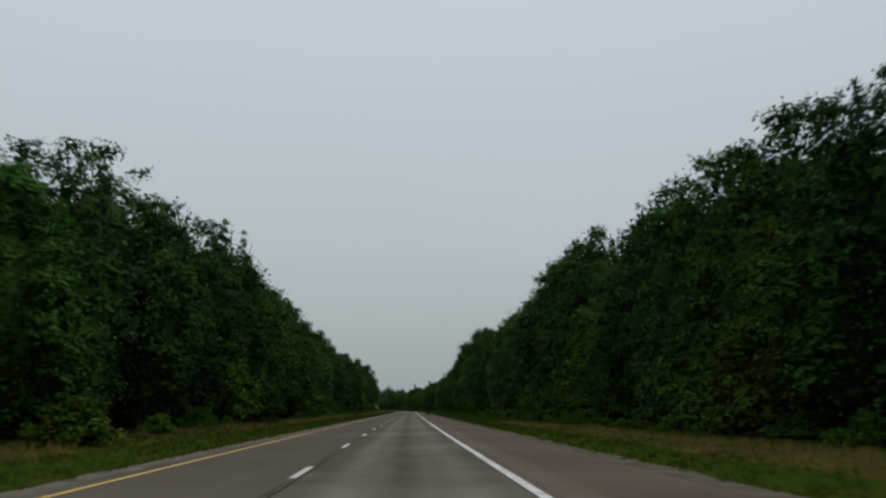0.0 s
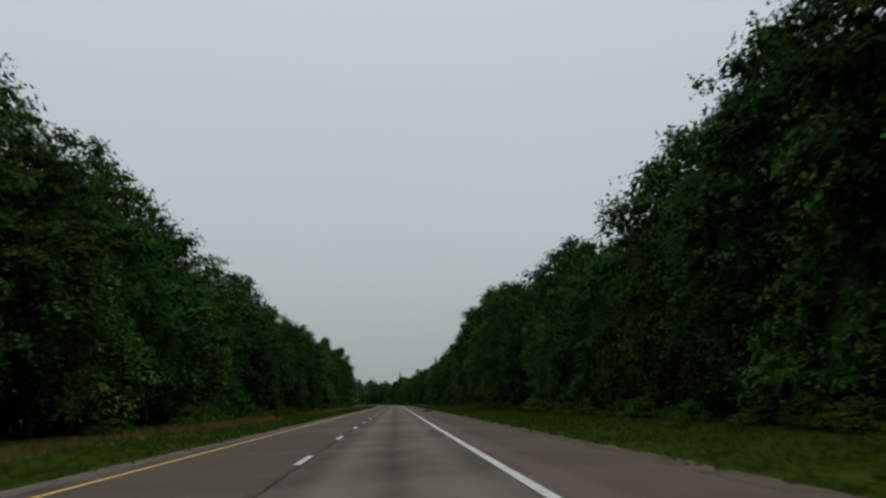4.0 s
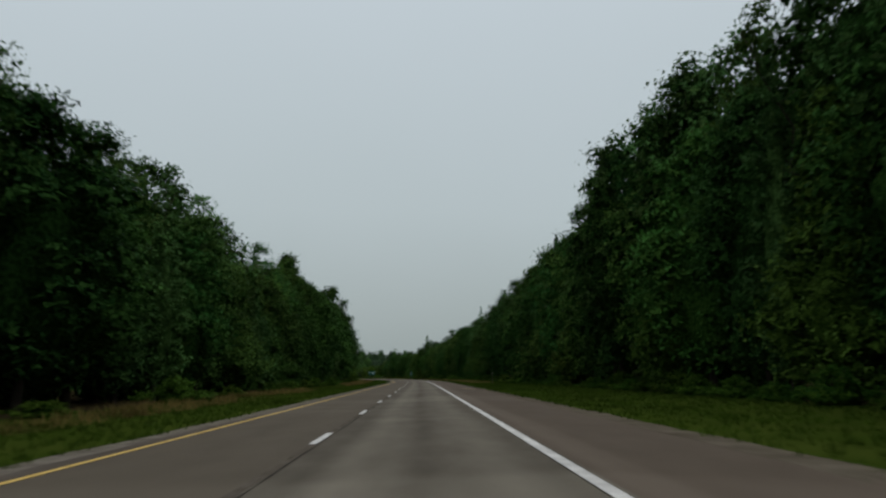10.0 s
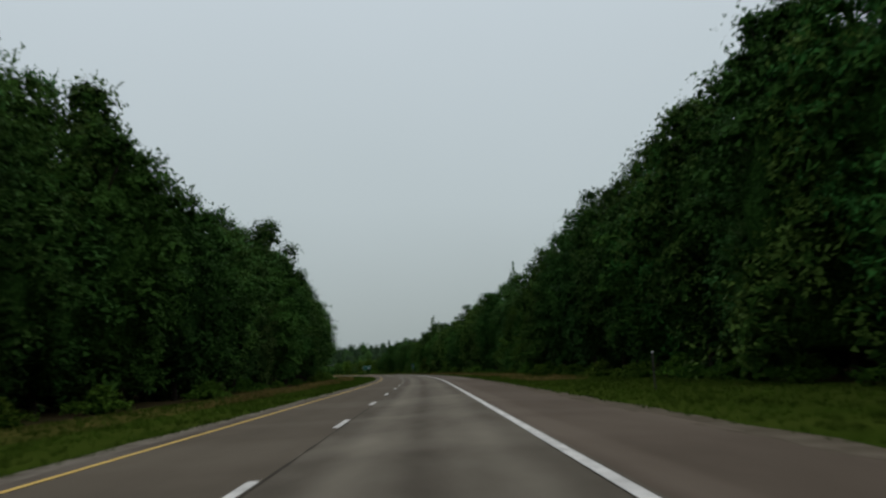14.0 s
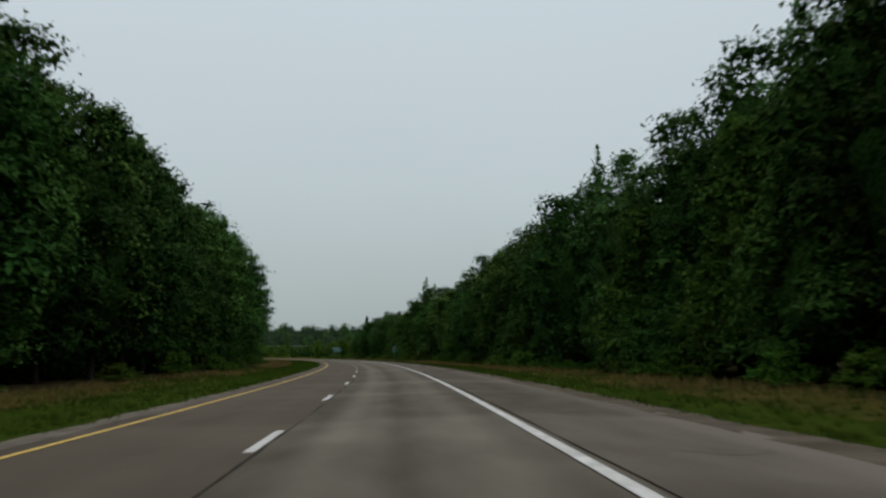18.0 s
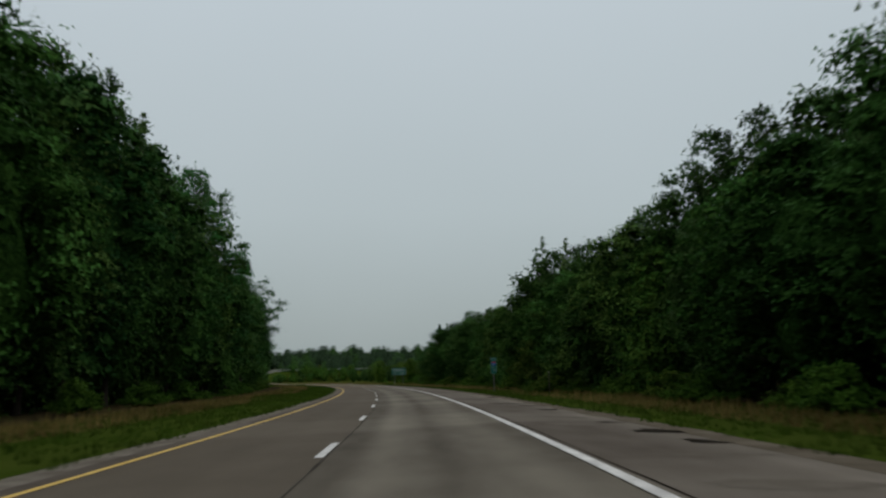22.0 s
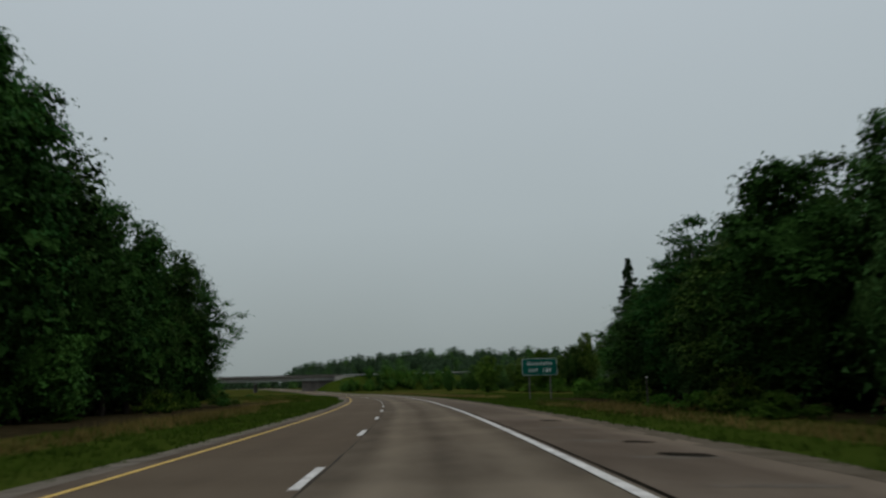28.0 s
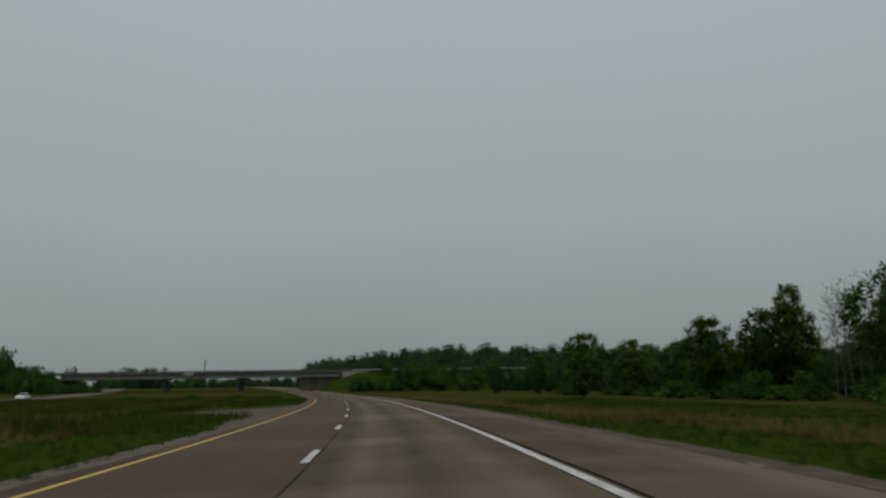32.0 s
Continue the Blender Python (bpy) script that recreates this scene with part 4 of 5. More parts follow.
for s, d, tall in ((839, 53.3, 12.4), (836, 52.0, 12.8), (839, 56.2, 12.0), (835, 55.8, 13.0), (832, 54.8, 13.6), (838, 54.6, 12.9), (834, 53.6, 13.2), (830, 55.2, 13.8), (833, 57.0, 13.4), (837, 58.0, 12.5)):
    plant("ragged", at(s, d, GROUND_Z), tall, "half-bare trees in the field", 0.7)
for s, d, tall in ((850, -20, 0.7), (862, -14, 0.6), (905, -24, 1.0), (880, -30, 0.9), (930, -18, 0.8)):
    plant("shrub", at(s, d, GROUND_Z), tall, "shrubs in the median", 1.5, "shrub", "shrub", "small dark shrub in the median grass")

# Part of this thicket carries the haze-coloured leaves as well.
hedge = Thicket((LEAF_HAZED, LEAF_POPLAR, LEAF_OAK))
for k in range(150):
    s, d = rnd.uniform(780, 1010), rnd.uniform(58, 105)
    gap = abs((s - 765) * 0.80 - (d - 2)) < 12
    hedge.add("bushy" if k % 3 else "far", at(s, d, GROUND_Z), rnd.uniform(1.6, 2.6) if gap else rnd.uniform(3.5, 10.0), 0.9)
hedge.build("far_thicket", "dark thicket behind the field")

# Shrubs added to darken the strip that lies in the field trees' shadow.
for k in range(34):
    s = rnd.uniform(790, 905)
    plant("shrub", at(s, rnd.uniform(33, 56) if s < 830 else rnd.uniform(38, 60), GROUND_Z), rnd.uniform(1.2, 3.0), "shrubs in the field", rnd.uniform(1.1, 1.6), "shrub", "shrub", "dense green shrub filling the shadowed foot of the field trees")

# ---- overpass ----
RIGHT_END = Vector((14.1, 1020.3, 0.0))
LEFT_END = Vector((-80.0, 1014.3, 0.0))
span_way = (LEFT_END - RIGHT_END).normalized()
SPAN = (LEFT_END - RIGHT_END).length
bridge_m = Matrix.Translation(RIGHT_END) @ Matrix.Rotation(math.atan2(span_way.y, span_way.x), 4, "Z")
HALF, DECK = 5.6, 7.35
bridge = empty("overpass", bridge_m)
tagged(bridge, "grey concrete highway overpass on steel girders and column piers", "bridge")
part("deck", box(bmesh.new(), -1, SPAN + 1, -HALF, HALF, DECK - 0.3, DECK, 0.03), CONCRETE_DARK, bridge)
for sgn in (-1, 1):
    y0 = sgn * (HALF - 0.18)
    part("parapet", box(bmesh.new(), -3, SPAN + 3, y0 - 0.16, y0 + 0.16, DECK + 0.003, DECK + 0.55, 0.03), CONCRETE_DARK, bridge)
    rail = part("rail", box(bmesh.new(), -3, SPAN + 3, y0 - 0.06, y0 + 0.06, DECK + 0.78, DECK + 0.9, 0.02), POST_STEEL, bridge)
    for k in range(33):
        x = -2 + (SPAN + 4) * k / 32
        part("rail_post", box(bmesh.new(), x - 0.06, x + 0.06, y0 - 0.05, y0 + 0.05, DECK + 0.55, DECK + 0.78), POST_STEEL, rail)
for y in (-4.4, -1.5, 1.5, 4.4):
    bm = bmesh.new()
    box(bm, 0, SPAN, y - 0.2, y + 0.2, DECK - 0.36, DECK - 0.302)
    box(bm, 0, SPAN, y - 0.02, y + 0.02, DECK - 1.6, DECK - 0.36)
    box(bm, 0, SPAN, y - 0.24, y + 0.24, DECK - 1.66, DECK - 1.6)
    part("girder", bm, STEEL_GIRDER, bridge)
for x in (34.5, 60.0, 84.0):
    pier = part("pier", box(bmesh.new(), x - 0.45, x + 0.45, -4.7, 4.7, DECK - 2.1, DECK - 1.67, 0.05), CONCRETE_DARK, bridge)
    for y in (-2.6, 0.0, 2.6):
        bm = bmesh.new()
        bmesh.ops.create_cone(bm, cap_ends=True, segments=16, radius1=0.36, radius2=0.36, depth=DECK - 2.5 + 0.6)
        bmesh.ops.translate(bm, vec=(x, y, (DECK - 2.5) / 2 - 0.3), verts=bm.verts)
        part("column", bm, CONCRETE_DARK, pier)
# Near abutment runs long and dark to stand for the shade under the deck.
for x0, x1 in ((-2.2, 13.5), (SPAN + 0.2, SPAN + 2.2)):
    part("abutment", box(bmesh.new(), x0, x1, -3.4, 3.4, -0.5, DECK - 1.68, 0.05), CONCRETE_DARK, bridge)
part("plate", box(bmesh.new(), 49.0, 52.4, HALF + 0.01, HALF + 0.08, DECK - 0.9, DECK + 0.9, 0.02), CONCRETE, bridge, "pale sign plate on the parapet")

for x0, sg in ((-1.0, -1), (SPAN + 1.0, 1)):
    wing = bmesh.new()
    ring = [(x0, DECK - 2.6), (x0, DECK + 0.1), (x0 + sg * 9.0, DECK + 0.1), (x0 + sg * 8.0, DECK - 0.6)]
    near, back_ = [[wing.verts.new((x, y, z)) for x, z in ring] for y in (HALF + 0.35, HALF + 0.02)]
    wing.faces.new(near), wing.faces.new(list(reversed(back_)))
    for k in range(4):
        wing.faces.new((near[k], back_[k], back_[(k + 1) % 4], near[(k + 1) % 4]))
    bmesh.ops.recalc_face_normals(wing, faces=wing.faces)
    part("wing_wall", wing, CONCRETE, bridge, "pale concrete wing wall")


def bank(name, x0, x1, top0, top1, foot, label):
    """An earth bank along the overpass road, with sloping sides and a slope down to the end at x0."""
    verts, faces = [], []
    n = 24
    ys = (-1, -0.45, -0.3, 0.3, 0.45, 1)
    for i in range(n + 1):
        u = i / n
        x = x0 + (x1 - x0) * u
        h = (top0 + (top1 - top0) * u) * min(1.0, (abs(x - x0) / foot) if foot else 1.0)
        for k, y in enumerate(ys):
            wd = 6.0 if abs(y) < 0.4 else (7.5 if abs(y) < 0.5 else 7.5 + 2.2 * h)
            z = h if abs(y) < 0.4 else (h - 0.35 if abs(y) < 0.5 else -0.4)
            w = wd if y > 0 else -wd
            verts.append(tuple(bridge_m @ Vector((x, w, max(z, -0.4)))))
    for i in range(n):
        for k in range(len(ys) - 1):
            faces.append((i * 6 + k, i * 6 + k + 1, i * 6 + k + 7, i * 6 + k + 6))
    return tagged(new(name, mesh_from(name, verts, faces, VERGE_GROUND)), label, "bank", kind="structure")


bank("embankment_outer", 10.0, -190.0, DECK - 0.2, 5.0, 13.0, "grassy earth bank that carries the crossing road")
bank("embankment_far", SPAN - 9.0, SPAN + 190.0, DECK - 0.2, 4.0, 12.0, "grassy earth bank on the far side of the overpass")
guard = empty("guard_rail", bridge_m)
tagged(guard, "galvanised steel guard rail along the crossing road", "guard rail")
bm = bmesh.new()
box(bm, -92, -4, 5.4, 5.5, DECK + 0.3, DECK + 0.62, 0.02)
part("beam", bm, GALVANISED, guard)
for k in range(23):
    x = -4 - 4 * k
    part("post", box(bmesh.new(), x - 0.08, x + 0.08, 5.2, 5.4, DECK - 0.9, DECK + 0.58), BARK, guard, "wooden post" if k == 0 else "")

slope = Thicket((LEAF_OAK, LEAF_MAPLE, LEAF_SHRUB, LEAF_LIME))
for k in range(190):
    x = rnd.uniform(-185, -7)
    y = rnd.uniform(8.5 if x < -16 else 17, 27)
    h = (DECK + (5.0 - DECK) * (-x / 190)) * (1 - (y - 7.5) / 16)
    slope.add("bushy", bridge_m @ Vector((x, y, max(GROUND_Z, h - 0.3))), rnd.uniform(2.5, 6.0), 0.75)
for k in range(120):
    x = rnd.uniform(SPAN + 16, SPAN + 130)
    slope.add("far", bridge_m @ Vector((x, rnd.uniform(2, 26), GROUND_Z)), rnd.uniform(12, 17), 0.7)
for k in range(70):
    x = rnd.uniform(SPAN - 14, SPAN + 16)
    slope.add("bushy", bridge_m @ Vector((x, rnd.uniform(7, 18), GROUND_Z)), rnd.uniform(3.0, 4.6) if x < SPAN - 2 else rnd.uniform(5.0, 7.6), 0.8)
for x, y, h in ((SPAN + 2, -9, 11.0), (SPAN + 4, -8, 10.2), (SPAN + 8, 9, 9.6), (SPAN + 10, 9, 10.8), (SPAN + 12, 9, 10.4), (SPAN + 14, 10, 11.5), (SPAN + 17, 10, 17.5), (SPAN + 16, 9, 13), (SPAN + 19, 10, 15)):
    slope.add("bushy", bridge_m @ Vector((x, y, GROUND_Z)), h, 0.5)
for k in range(34):
    slope.add("bushy", bridge_m @ Vector((rnd.uniform(SPAN + 1, SPAN + 18), rnd.uniform(6, 12), GROUND_Z)), rnd.uniform(7.5, 10.8), 0.62)
for k in range(46):
    x = rnd.uniform(-42, -21) if k % 2 else rnd.uniform(-98, -62)
    slope.add("bushy", bridge_m @ Vector((x, rnd.uniform(8.0, 13.0), DECK - 2.6)), rnd.uniform(3.2, 5.0), 0.7)
slope.build("bank_thicket", "bushes and young trees on the earth bank")

# far wooded hill and distant tree lines
eye = Vector((68.7, 753.8, 0.0))
TURN = -4.1
hill_v, hill_f = [], []
NX, NY = 40, 10


def hill_height(bearing, dist):
    b = float(np.interp(bearing, [-14, -4, 4, 12, 17, 20], [16, 23, 25, 21, 11, 0]))
    return b * math.exp(-((dist - 760) / 150.0) ** 2)


for i in range(NX + 1):
    for j in range(NY + 1):
        be, di = -30 + 54 * i / NX, 420 + 700 * j / NY
        hill_v.append((eye.x - math.sin(radians(be + TURN)) * di, eye.y + math.cos(radians(be + TURN)) * di, GROUND_Z - 0.2 + hill_height(be, di)))
for i in range(NX):
    for j in range(NY):
        a = i * (NY + 1) + j
        hill_f.append((a, a + NY + 1, a + NY + 2, a + 1))
tagged(new("hill", mesh_from("hill", hill_v, hill_f, GRASS_GROUND, True)), "low wooded rise beyond the overpass", "hill", kind="structure")
# Two in three of these crowns have distance haze in their leaf colour.
far = Thicket((LEAF_HAZED, LEAF_POPLAR, LEAF_HAZED))
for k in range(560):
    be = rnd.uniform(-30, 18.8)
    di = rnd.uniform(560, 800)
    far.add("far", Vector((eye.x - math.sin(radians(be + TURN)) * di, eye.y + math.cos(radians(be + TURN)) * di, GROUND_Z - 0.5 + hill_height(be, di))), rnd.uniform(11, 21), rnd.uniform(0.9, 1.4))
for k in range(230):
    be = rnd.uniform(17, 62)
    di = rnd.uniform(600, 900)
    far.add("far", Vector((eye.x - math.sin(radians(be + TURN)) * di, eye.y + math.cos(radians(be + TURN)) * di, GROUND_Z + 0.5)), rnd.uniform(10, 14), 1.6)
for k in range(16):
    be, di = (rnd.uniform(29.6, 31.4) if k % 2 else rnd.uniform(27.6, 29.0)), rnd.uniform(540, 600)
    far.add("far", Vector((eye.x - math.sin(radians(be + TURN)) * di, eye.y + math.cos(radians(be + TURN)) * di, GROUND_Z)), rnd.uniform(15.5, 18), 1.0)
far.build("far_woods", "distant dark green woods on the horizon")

# utility pole beyond the overpass
pole = empty("utility_pole", Matrix.Translation((-125.6, 1257.6, 0.0)))
tagged(pole, "distant wooden utility pole with crossarms", "pole")
bm = bmesh.new()
bmesh.ops.create_cone(bm, cap_ends=True, segments=10, radius1=0.3, radius2=0.2, depth=22.0)
bmesh.ops.translate(bm, vec=(0, 0, 10.8), verts=bm.verts)
part("shaft", bm, BARK, pole)
for z in (20.6, 19.0):
    part("crossarm", box(bmesh.new(), -1.5, 1.5, -0.1, 0.1, z - 0.12, z + 0.12), BARK, pole)

# other carriageway and the crossover of gravel
tagged(ribbon("road_opposite", S0, S1, -68.0, -58.0, GROUND_Z + 0.10, GROUND_Z + 0.12, GRAVEL), "pale concrete of the opposite carriageway beyond the median", "road", kind="structure")
rng = random.Random(21)
inner = [(790 + 2.0 * k, -4.35) for k in range(24)]
outer = [(836 - 2.0 * k, -4.6 - 7.0 * math.exp(-((836 - 2.0 * k - 818) / 8.0) ** 2) - 0.9 * math.exp(-((836 - 2.0 * k - 802) / 9.0) ** 2) - rng.uniform(0, 0.35)) for k in range(24)]
bm = bmesh.new()
bm.faces.new([bm.verts.new(at(s_, d_, max(height(d_), GROUND_Z) + 0.012)) for s_, d_ in inner + outer])
bmesh.ops.triangulate(bm, faces=bm.faces)
bmesh.ops.recalc_face_normals(bm, faces=bm.faces)
me = bpy.data.meshes.new("crossover")
bm.to_mesh(me)
bm.free()
me.materials.append(CROSSOVER)
tagged(new("crossover_gravel", me), "patch of pale gravel at a median crossover", "gravel", kind="structure")


# ---- signs ----
def lettering(name, text, size, mat, parent, x, y, z, bold=0.0):
    """Raised letters facing -y, centred on x and z."""
    cu = bpy.data.curves.new(name, "FONT")
    cu.body, cu.size, cu.align_x, cu.align_y, cu.extrude, cu.offset = text, size, "CENTER", "CENTER", 0.004, bold
    cu.space_character = 1.28
    tmp = new(name, cu)
    bpy.context.view_layer.update()
    me = bpy.data.meshes.new_from_object(tmp.evaluated_get(bpy.context.evaluated_depsgraph_get()))
    bpy.data.objects.remove(tmp)
    me.materials.clear()
    me.materials.append(mat)
    ob = new(name, me)
    ob.parent = parent
    ob.matrix_basis = pose(x, y, z, 90, 0, 0)
    return ob


def rounded(w, h, r, y0, y1, z):
    """A rounded panel, w by h, between depths y0 and y1, centred on height z."""
    bm = bmesh.new()
    ring = []
    for cx, cz, a0 in ((w / 2 - r, h / 2 - r, 0), (-w / 2 + r, h / 2 - r, 90), (-w / 2 + r, -h / 2 + r, 180), (w / 2 - r, -h / 2 + r, 270)):
        for k in range(6):
            a = radians(a0 + 18 * k)
            ring.append((cx + r * math.cos(a), cz + r * math.sin(a)))
    front = [bm.verts.new((x, y0, z + q)) for x, q in ring]
    back = [bm.verts.new((x, y1, z + q)) for x, q in ring]
    bm.faces.new(front)
    bm.faces.new(list(reversed(back)))
    n = len(ring)
    for k in range(n):
        bm.faces.new((front[k], back[k], back[(k + 1) % n], front[(k + 1) % n]))
    bmesh.ops.recalc_face_normals(bm, faces=bm.faces)
    return bm


def sign_frame(name, s, d, turn=0.0):
    x, y, h = along(s)
    p = at(s, d, GROUND_Z)
    return empty(name, pose(p.x, p.y, p.z, 0, 0, math.degrees(h) + turn))


exit_sign = sign_frame("exit_sign", 760.5, 16.85, 4.0)
tagged(exit_sign, "green highway exit sign with white lettering on two steel posts", "road sign")
for x in (-1.15, 1.15):
    bm = bmesh.new()
    box(bm, x - 0.05, x + 0.05, 0.055, 0.065, -0.3, 4.25)
    box(bm, x - 0.05, x + 0.05, 0.185, 0.195, -0.3, 4.25)
    box(bm, x - 0.006, x + 0.006, 0.065, 0.185, -0.3, 4.25)
    part("post", bm, SIGN_POST, exit_sign)
part("border", rounded(3.86, 1.78, 0.22, 0.0, 0.03, 3.40), SIGN_WHITE, exit_sign, "white reflective border")
panel = part("panel", rounded(3.81, 1.73, 0.20, -0.006, -0.001, 3.40), SIGN_GREEN, exit_sign)
for z in (2.95, 3.85):
    part("stringer", box(bmesh.new(), -1.7, 1.7, 0.031, 0.054, z - 0.04, z + 0.04), GALVANISED, exit_sign)
lettering("lettering", "Goodells", 0.60, SIGN_WHITE, exit_sign, 0.0, -0.011, 3.76, 0.0)
lettering("lettering", "EXIT", 0.44, SIGN_WHITE, exit_sign, -0.67, -0.011, 3.02)
lettering("lettering", "189", 0.58, SIGN_WHITE, exit_sign, 0.78, -0.011, 3.02)

mile = sign_frame("mile_marker", 626.0, 11.0, 2.0)
tagged(mile, "narrow green mile marker with route shield on a steel post", "road sign")
bm = bmesh.new()
box(bm, -0.04, 0.04, 0.035, 0.05, -0.3, 3.2)
box(bm, -0.04, -0.028, 0.05, 0.085, -0.3, 3.2)
box(bm, 0.028, 0.04, 0.05, 0.085, -0.3, 3.2)
part("post", bm, SIGN_POST, mile)
part("border", rounded(0.55, 1.49, 0.05, 0.0, 0.03, 2.50), MARKER_WHITE, mile, "white reflective border")
part("panel", rounded(0.53, 1.47, 0.04, -0.006, -0.001, 2.50), MARKER_GREEN, mile)
shield = bmesh.new()
outline = [(-0.2, 0.17), (-0.1, 0.2), (0.0, 0.17), (0.1, 0.2), (0.2, 0.17), (0.23, 0.02), (0.16, -0.12), (0.0, -0.22), (-0.16, -0.12), (-0.23, 0.02)]
shield.faces.new([shield.verts.new((x, -0.012, 2.68 + z)) for x, z in outline])
part("shield", shield, SIGN_BLUE, mile, "blue route shield")
crest = bmesh.new()
crest.faces.new([crest.verts.new((x, -0.016, 2.68 + z)) for x, z in ((-0.2, 0.165), (-0.1, 0.195), (0.0, 0.165), (0.1, 0.195), (0.2, 0.165), (0.215, 0.09), (-0.215, 0.09))])
part("crest", crest, SIGN_RED, mile, "red band of the shield")
lettering("lettering", "WEST", 0.16, MARKER_WHITE, mile, 0, -0.011, 3.10)
lettering("lettering", "69", 0.22, MARKER_WHITE, mile, 0, -0.021, 2.66)
lettering("lettering", "MILE", 0.16, MARKER_WHITE, mile, 0, -0.011, 2.34)
lettering("lettering", "190", 0.25, MARKER_WHITE, mile, 0, -0.011, 2.02)


def delineator(s, d):
    ob = sign_frame("delineator", s, d)
    tagged(ob, "thin steel roadside marker post with a white reflector", "marker post", "roadside marker posts")
    bm = bmesh.new()
    box(bm, -0.035, 0.035, 0.0, 0.006, -0.2, 1.85)
    box(bm, -0.035, -0.028, 0.006, 0.035, -0.2, 1.85)
    box(bm, 0.028, 0.035, 0.006, 0.035, -0.2, 1.85)
    part("post", bm, POST_STEEL, ob)
    bm = bmesh.new()
    bmesh.ops.create_cone(bm, cap_ends=True, segments=16, radius1=0.05, radius2=0.05, depth=0.012)
    bmesh.ops.rotate(bm, cent=(0, 0, 0), matrix=Matrix.Rotation(radians(90), 3, "X"), verts=bm.verts)
    bmesh.ops.translate(bm, vec=(0, -0.008, 1.78), verts=bm.verts)
    part("reflector", bm, SIGN_WHITE, ob, "round white reflector")


for s, d in ((304.0, 10.8), (426.0, 13.0), (619.0, 14.6), (723.0, 15.4)):
    delineator(s, d)

# shred of lorry tyre on the outer shoulder
tyre = empty("tyre_tread", Matrix.Translation(at(291.2, 6.5, height(6.5))) @ Matrix.Rotation(radians(8), 4, "Z"))
tagged(tyre, "torn curled strip of black lorry tyre lying on the shoulder", "tyre")
bm = bmesh.new()
rng = random.Random(3)
rows_ = []
for i in range(15):
    u = i / 14
    x = -0.62 + 1.24 * u
    lift = 0.05 + 0.10 * math.sin(math.pi * u) + rng.uniform(-0.015, 0.015)
    rows_.append([bm.verts.new((x, y, z)) for y, z in ((-0.16, 0.0), (-0.17, lift * 0.8), (-0.05, lift + 0.07), (0.08, lift + 0.06), (0.17, lift * 0.7), (0.16, 0.0))])
for a, b in zip(rows_, rows_[1:]):
    for k in range(6):
        bm.faces.new((a[k], a[(k + 1) % 6], b[(k + 1) % 6], b[k]))
bm.faces.new(rows_[0])
bm.faces.new(list(reversed(rows_[-1])))
bmesh.ops.recalc_face_normals(bm, faces=bm.faces)
part("carcass", bm, RUBBER, tyre)
for i in range(12):
    x = -0.56 + 1.12 * i / 11
    lift = 0.05 + 0.10 * math.sin(math.pi * (x + 0.62) / 1.24)
    part("tread_block", box(bmesh.new(), x - 0.035, x + 0.035, -0.12, 0.12, lift + 0.05, lift + 0.095, 0.008), RUBBER, tyre)

# ---- wear of the road ----
wear = random.Random(9)


def blot(name, s, d, ls, ld, mat, lift, seed, label=""):
    """A flat uneven patch on the road, its outline jittered."""
    rr = random.Random(seed)
    bm = bmesh.new()
    ring = []
    n = 44
    q = 0.9
    for k in range(n):
        a = 2 * math.pi * k / n
        q = min(1.15, max(0.45, q + rr.uniform(-0.2, 0.2)))
        dd = d + ld / 2 * math.sin(a) * q
        p = at(s + ls / 2 * math.cos(a) * q, dd, 0)
        p.z = height(dd) + lift
        ring.append(bm.verts.new(p))
    c = at(s, d, height(d) + lift)
    c = bm.verts.new(c)
    for k in range(n):
        bm.faces.new((ring[k], ring[(k + 1) % n], c))
    bmesh.ops.recalc_face_normals(bm, faces=bm.faces)
    for f in bm.faces:
        if f.normal.z < 0:
            f.normal_flip()
    return part(name, bm, mat, road, label)


# broken old shoulder: dark holes and pale scars
k = 0
for s, d, ls, ld in ((529.9, 6.9, 1.6, 1.9), (533.0, 6.4, 0.7, 0.8), (540.3, 6.7, 1.0, 1.2), (542.7, 6.6, 1.1, 1.5), (546.5, 6.4, 0.8, 0.8), (549.3, 6.5, 1.4, 1.4), (552.8, 6.6, 1.1, 1.0), (567.7, 7.1, 1.1, 0.9), (570.5, 6.9, 2.2, 1.4), (574.1, 6.9, 0.9, 1.1), (582.6, 6.9, 1.2, 0.9),
                     (587.0, 7.0, 0.8, 1.1), (590.0, 6.4, 0.9, 2.1), (601.6, 6.9, 1.3, 1.0), (610.3, 6.8, 1.0, 1.1), (614.0, 6.7, 0.9, 0.8), (622.0, 6.9, 1.1, 1.0), (691.7, 6.3, 1.0, 0.9), (694.9, 6.3, 0.9, 0.8), (706.1, 6.4, 1.1, 0.8)):
    blot("patch", s, d, ls, ld, PATCH_DARK, 0.006, 40 + k)
    k += 1
s = 480.0
while s < 880:
    blot("patch", s, wear.uniform(5.7, 6.3), wear.uniform(0.4, 1.5), wear.uniform(1.2, 2.6), PATCH_LIGHT, 0.004, 40 + k)
    s += wear.uniform(3.0, 8.0)
    k += 1
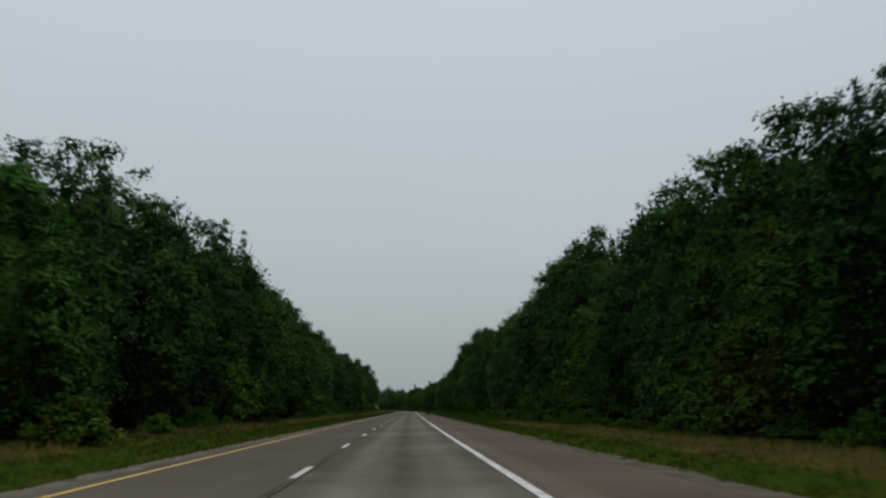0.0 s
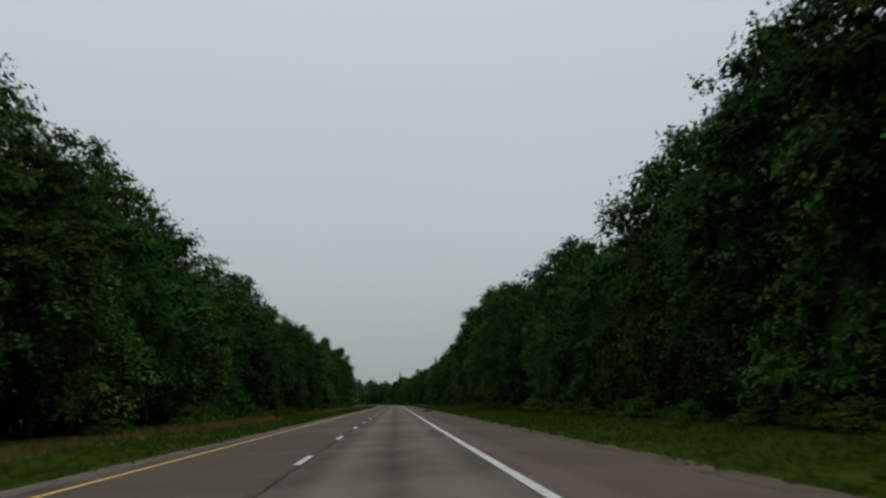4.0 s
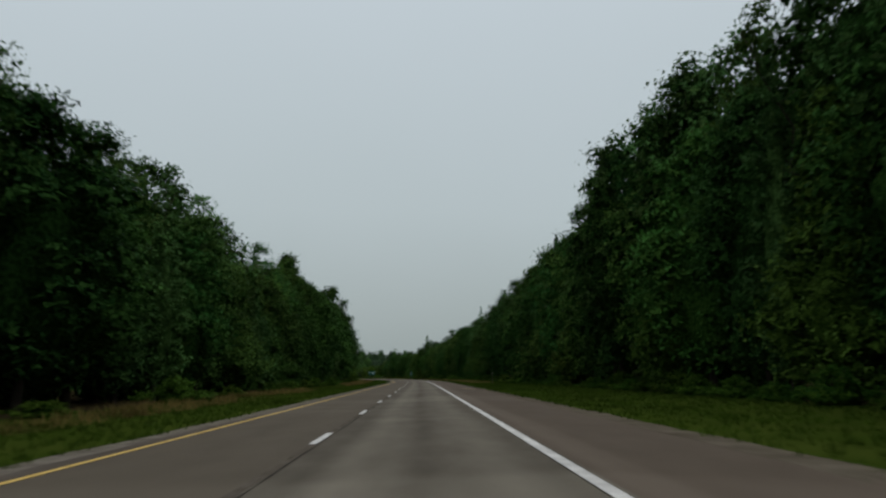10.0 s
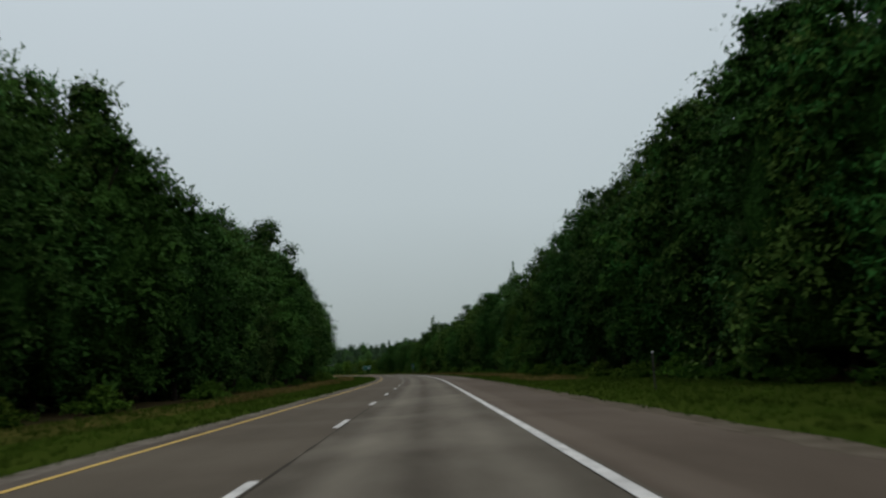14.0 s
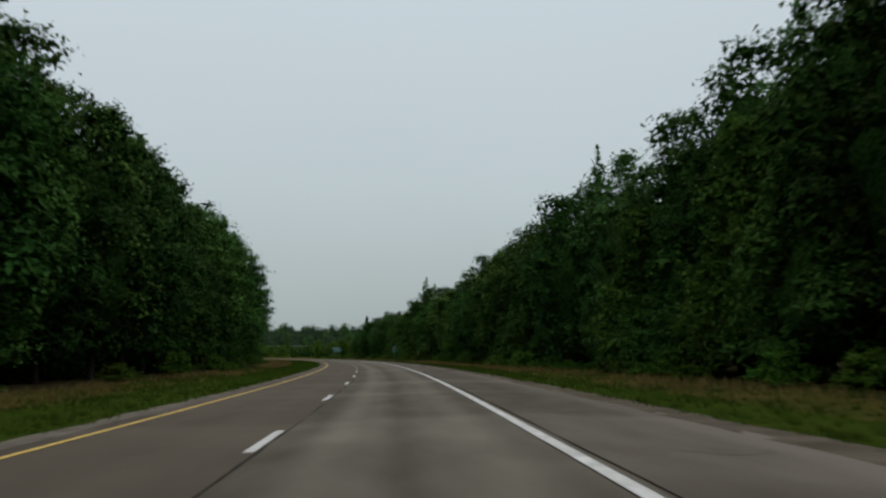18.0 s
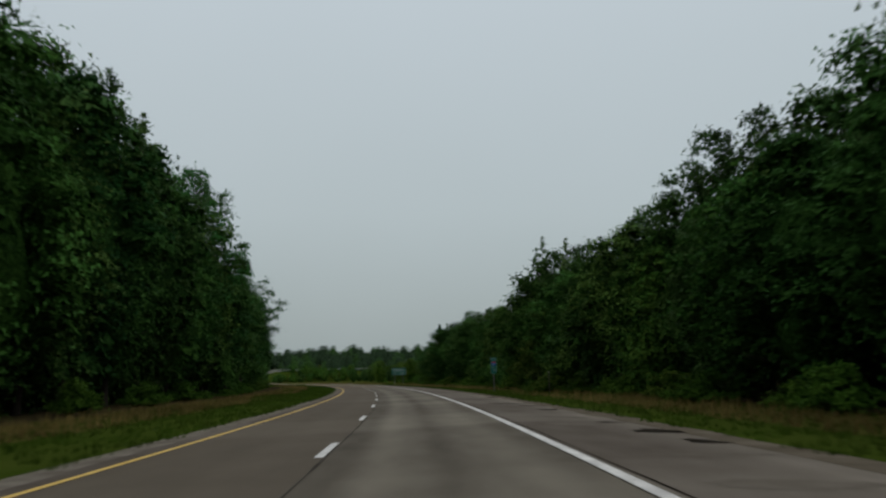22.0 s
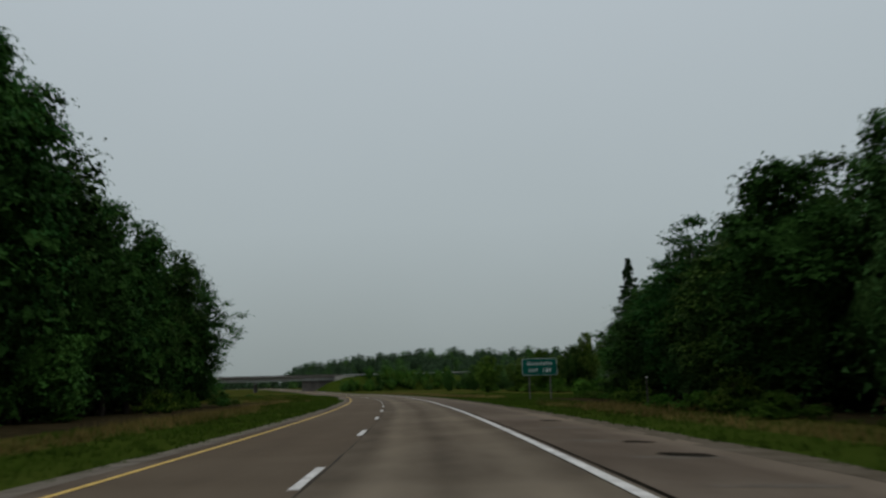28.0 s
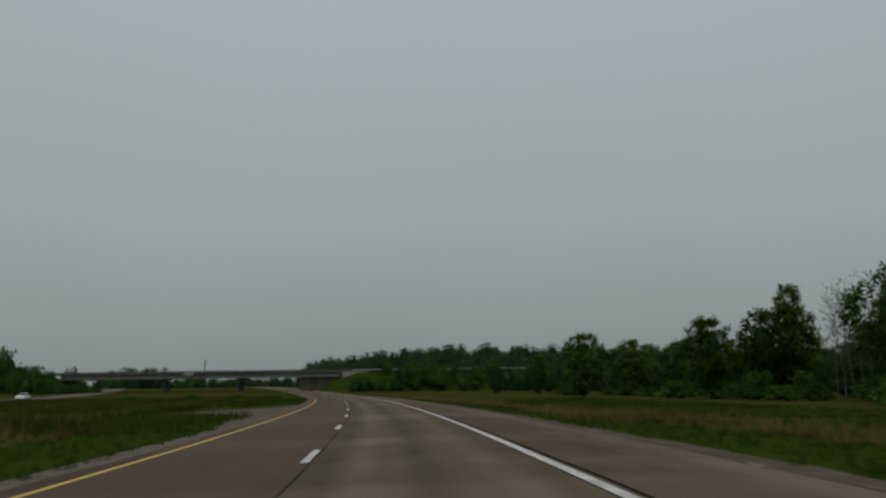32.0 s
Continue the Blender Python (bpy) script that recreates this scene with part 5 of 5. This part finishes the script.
# broken wooden slats lying across one another on the shoulder
for n_, (a, b) in enumerate((((378.4, 5.75), (379.13, 7.1)), ((379.3, 6.25), (378.5, 7.03)), ((378.78, 5.86), (378.45, 7.08)))):
    p, q = at(a[0], a[1], height(a[1])), at(b[0], b[1], height(b[1]))
    way = q - p
    m = Matrix.Translation((p + q) / 2 + Vector((0, 0, 0.012 + 0.022 * n_))) @ Matrix.Rotation(math.atan2(way.y, way.x), 4, "Z")
    slat = empty("wooden_slat", m)
    tagged(slat, "weathered tan wooden slat lying on the shoulder", "slat", "slats on the shoulder")
    part("board", box(bmesh.new(), -way.length / 2, way.length / 2, -0.035, 0.035, -0.011, 0.011, 0.003), SLAT_WOOD, slat)

# ---- grass ----
def tufts(name, mat, count, zones, tall, blades, label, seed, clump=0.0):
    """Blades of grass joined as stuff. Zones: s0, s1, d0, d1."""
    rng = np.random.default_rng(seed)
    area = np.array([(z[1] - z[0]) * abs(z[3] - z[2]) for z in zones])
    pick = rng.choice(len(zones), count, p=area / area.sum())
    z = np.array(zones)[pick]
    s = z[:, 0] + (z[:, 1] - z[:, 0]) * rng.uniform(size=count)
    d = z[:, 2] + (z[:, 3] - z[:, 2]) * rng.uniform(size=count)
    if clump:
        keep = (np.sin(s * 0.13 + 1.7 * np.sin(s * 0.037)) + np.sin(d * 0.9 + s * 0.05)) > clump
        s, d = s[keep], d[keep]
    x, y = at_many(s, d)
    h = np.interp(d, PROFILE_D, PROFILE_Z)
    n = len(s) * blades
    bx = np.repeat(x, blades) + rng.normal(0, 0.09, n)
    by = np.repeat(y, blades) + rng.normal(0, 0.09, n)
    bz = np.repeat(h, blades) - 0.02
    ln = tall * rng.uniform(0.5, 1.25, n)
    a = rng.uniform(0, 2 * np.pi, n)
    w = 0.012 + 0.02 * rng.uniform(size=n)
    lean = rng.normal(0, 0.28, (n, 2)) * ln[:, None]
    v = np.stack([np.stack([bx - np.cos(a) * w, by - np.sin(a) * w, bz], 1), np.stack([bx + np.cos(a) * w, by + np.sin(a) * w, bz], 1), np.stack([bx + lean[:, 0], by + lean[:, 1], bz + ln], 1)], 1)
    ob = new(name, mesh_from(name, v.reshape(-1, 3), np.arange(n * 3).reshape(-1, 3), mat))
    return tagged(ob, label, "grass", kind="stuff")


tufts("grass", GRASS_BLADE, 64000, [(95, 788, -13.5, -4.3), (840, 900, -9.0, -4.4), (95, 500, 8.0, 21.0), (500, 860, 8.0, 17.0), (760, 860, 17.0, 30.0)], 0.17, 6, "rough green roadside grass", 1)
tufts("median_grass", GRASS_BLADE, 22000, [(790, 930, -57.0, -12.0), (788, 804, -12.0, -5.0), (832, 930, -12.0, -9.0)], 0.5, 5, "tall olive grass of the wide median", 4)
tufts("seed_grass", SEED_BLADE, 36000, [(95, 790, -13.2, -8.8), (95, 185, 11.6, 17.5), (455, 735, 11.0, 16.0), (790, 925, -45.0, -12.0), (775, 900, 9.5, 16.0)], 0.42, 4, "tall reddish-brown seeding grass", 2, -0.2)


# ---- car on the opposite carriageway ----
def car(m):
    ob = empty("car", m)
    tagged(ob, "white saloon car driving on the opposite carriageway", "car")
    bm = bmesh.new()
    side = [(-2.2, 0.35), (-2.25, 0.75), (-1.7, 0.92), (0.9, 0.98), (2.0, 0.82), (2.25, 0.6), (2.2, 0.32)]
    rows = [[bm.verts.new((x, y, z)) for x, z in side] for y in (-0.88, 0.88)]
    bm.faces.new(rows[0]), bm.faces.new(list(reversed(rows[1])))
    for k in range(len(side)):
        j = (k + 1) % len(side)
        bm.faces.new((rows[0][j], rows[0][k], rows[1][k], rows[1][j]))
    bmesh.ops.recalc_face_normals(bm, faces=bm.faces)
    bmesh.ops.bevel(bm, geom=list(bm.edges), offset=0.06, segments=2, affect="EDGES")
    part("body", bm, CAR_WHITE, ob)
    for name, lift, wide, mat in (("windows", 0.0, 0.74, CAR_GLASS), ("roof", 0.41, 0.66, CAR_WHITE)):
        bm = bmesh.new()
        low_, top_ = ((-1.6, 1.05, 0.93), (-1.05, 0.35, 1.36)) if lift == 0 else ((-1.06, 0.36, 1.362), (-0.95, 0.25, 1.43))
        v = [bm.verts.new((x, y, q[2])) for q, wd in ((low_, wide), (top_, wide - 0.1)) for x, y in ((q[0], -wd), (q[1], -wd), (q[1], wd), (q[0], wd))]
        for f in ((3, 2, 1, 0), (4, 5, 6, 7), (0, 1, 5, 4), (1, 2, 6, 5), (2, 3, 7, 6), (3, 0, 4, 7)):
            bm.faces.new([v[k] for k in f])
        part(name, bm, mat, ob)
    for x in (-1.35, 1.4):
        for y in (-0.82, 0.82):
            bm = bmesh.new()
            bmesh.ops.create_cone(bm, cap_ends=True, segments=18, radius1=0.32, radius2=0.32, depth=0.2)
            bmesh.ops.rotate(bm, cent=(0, 0, 0), matrix=Matrix.Rotation(radians(90), 3, "X"), verts=bm.verts)
            bmesh.ops.translate(bm, vec=(x, y, 0.32), verts=bm.verts)
            part("wheel", bm, RUBBER, ob)
    return ob


car(Matrix.Translation(at(938.0, -61.0, GROUND_Z + 0.115 + rise(938.0))) @ Matrix.Rotation(along(938.0)[2] - math.pi / 2, 4, "Z"))
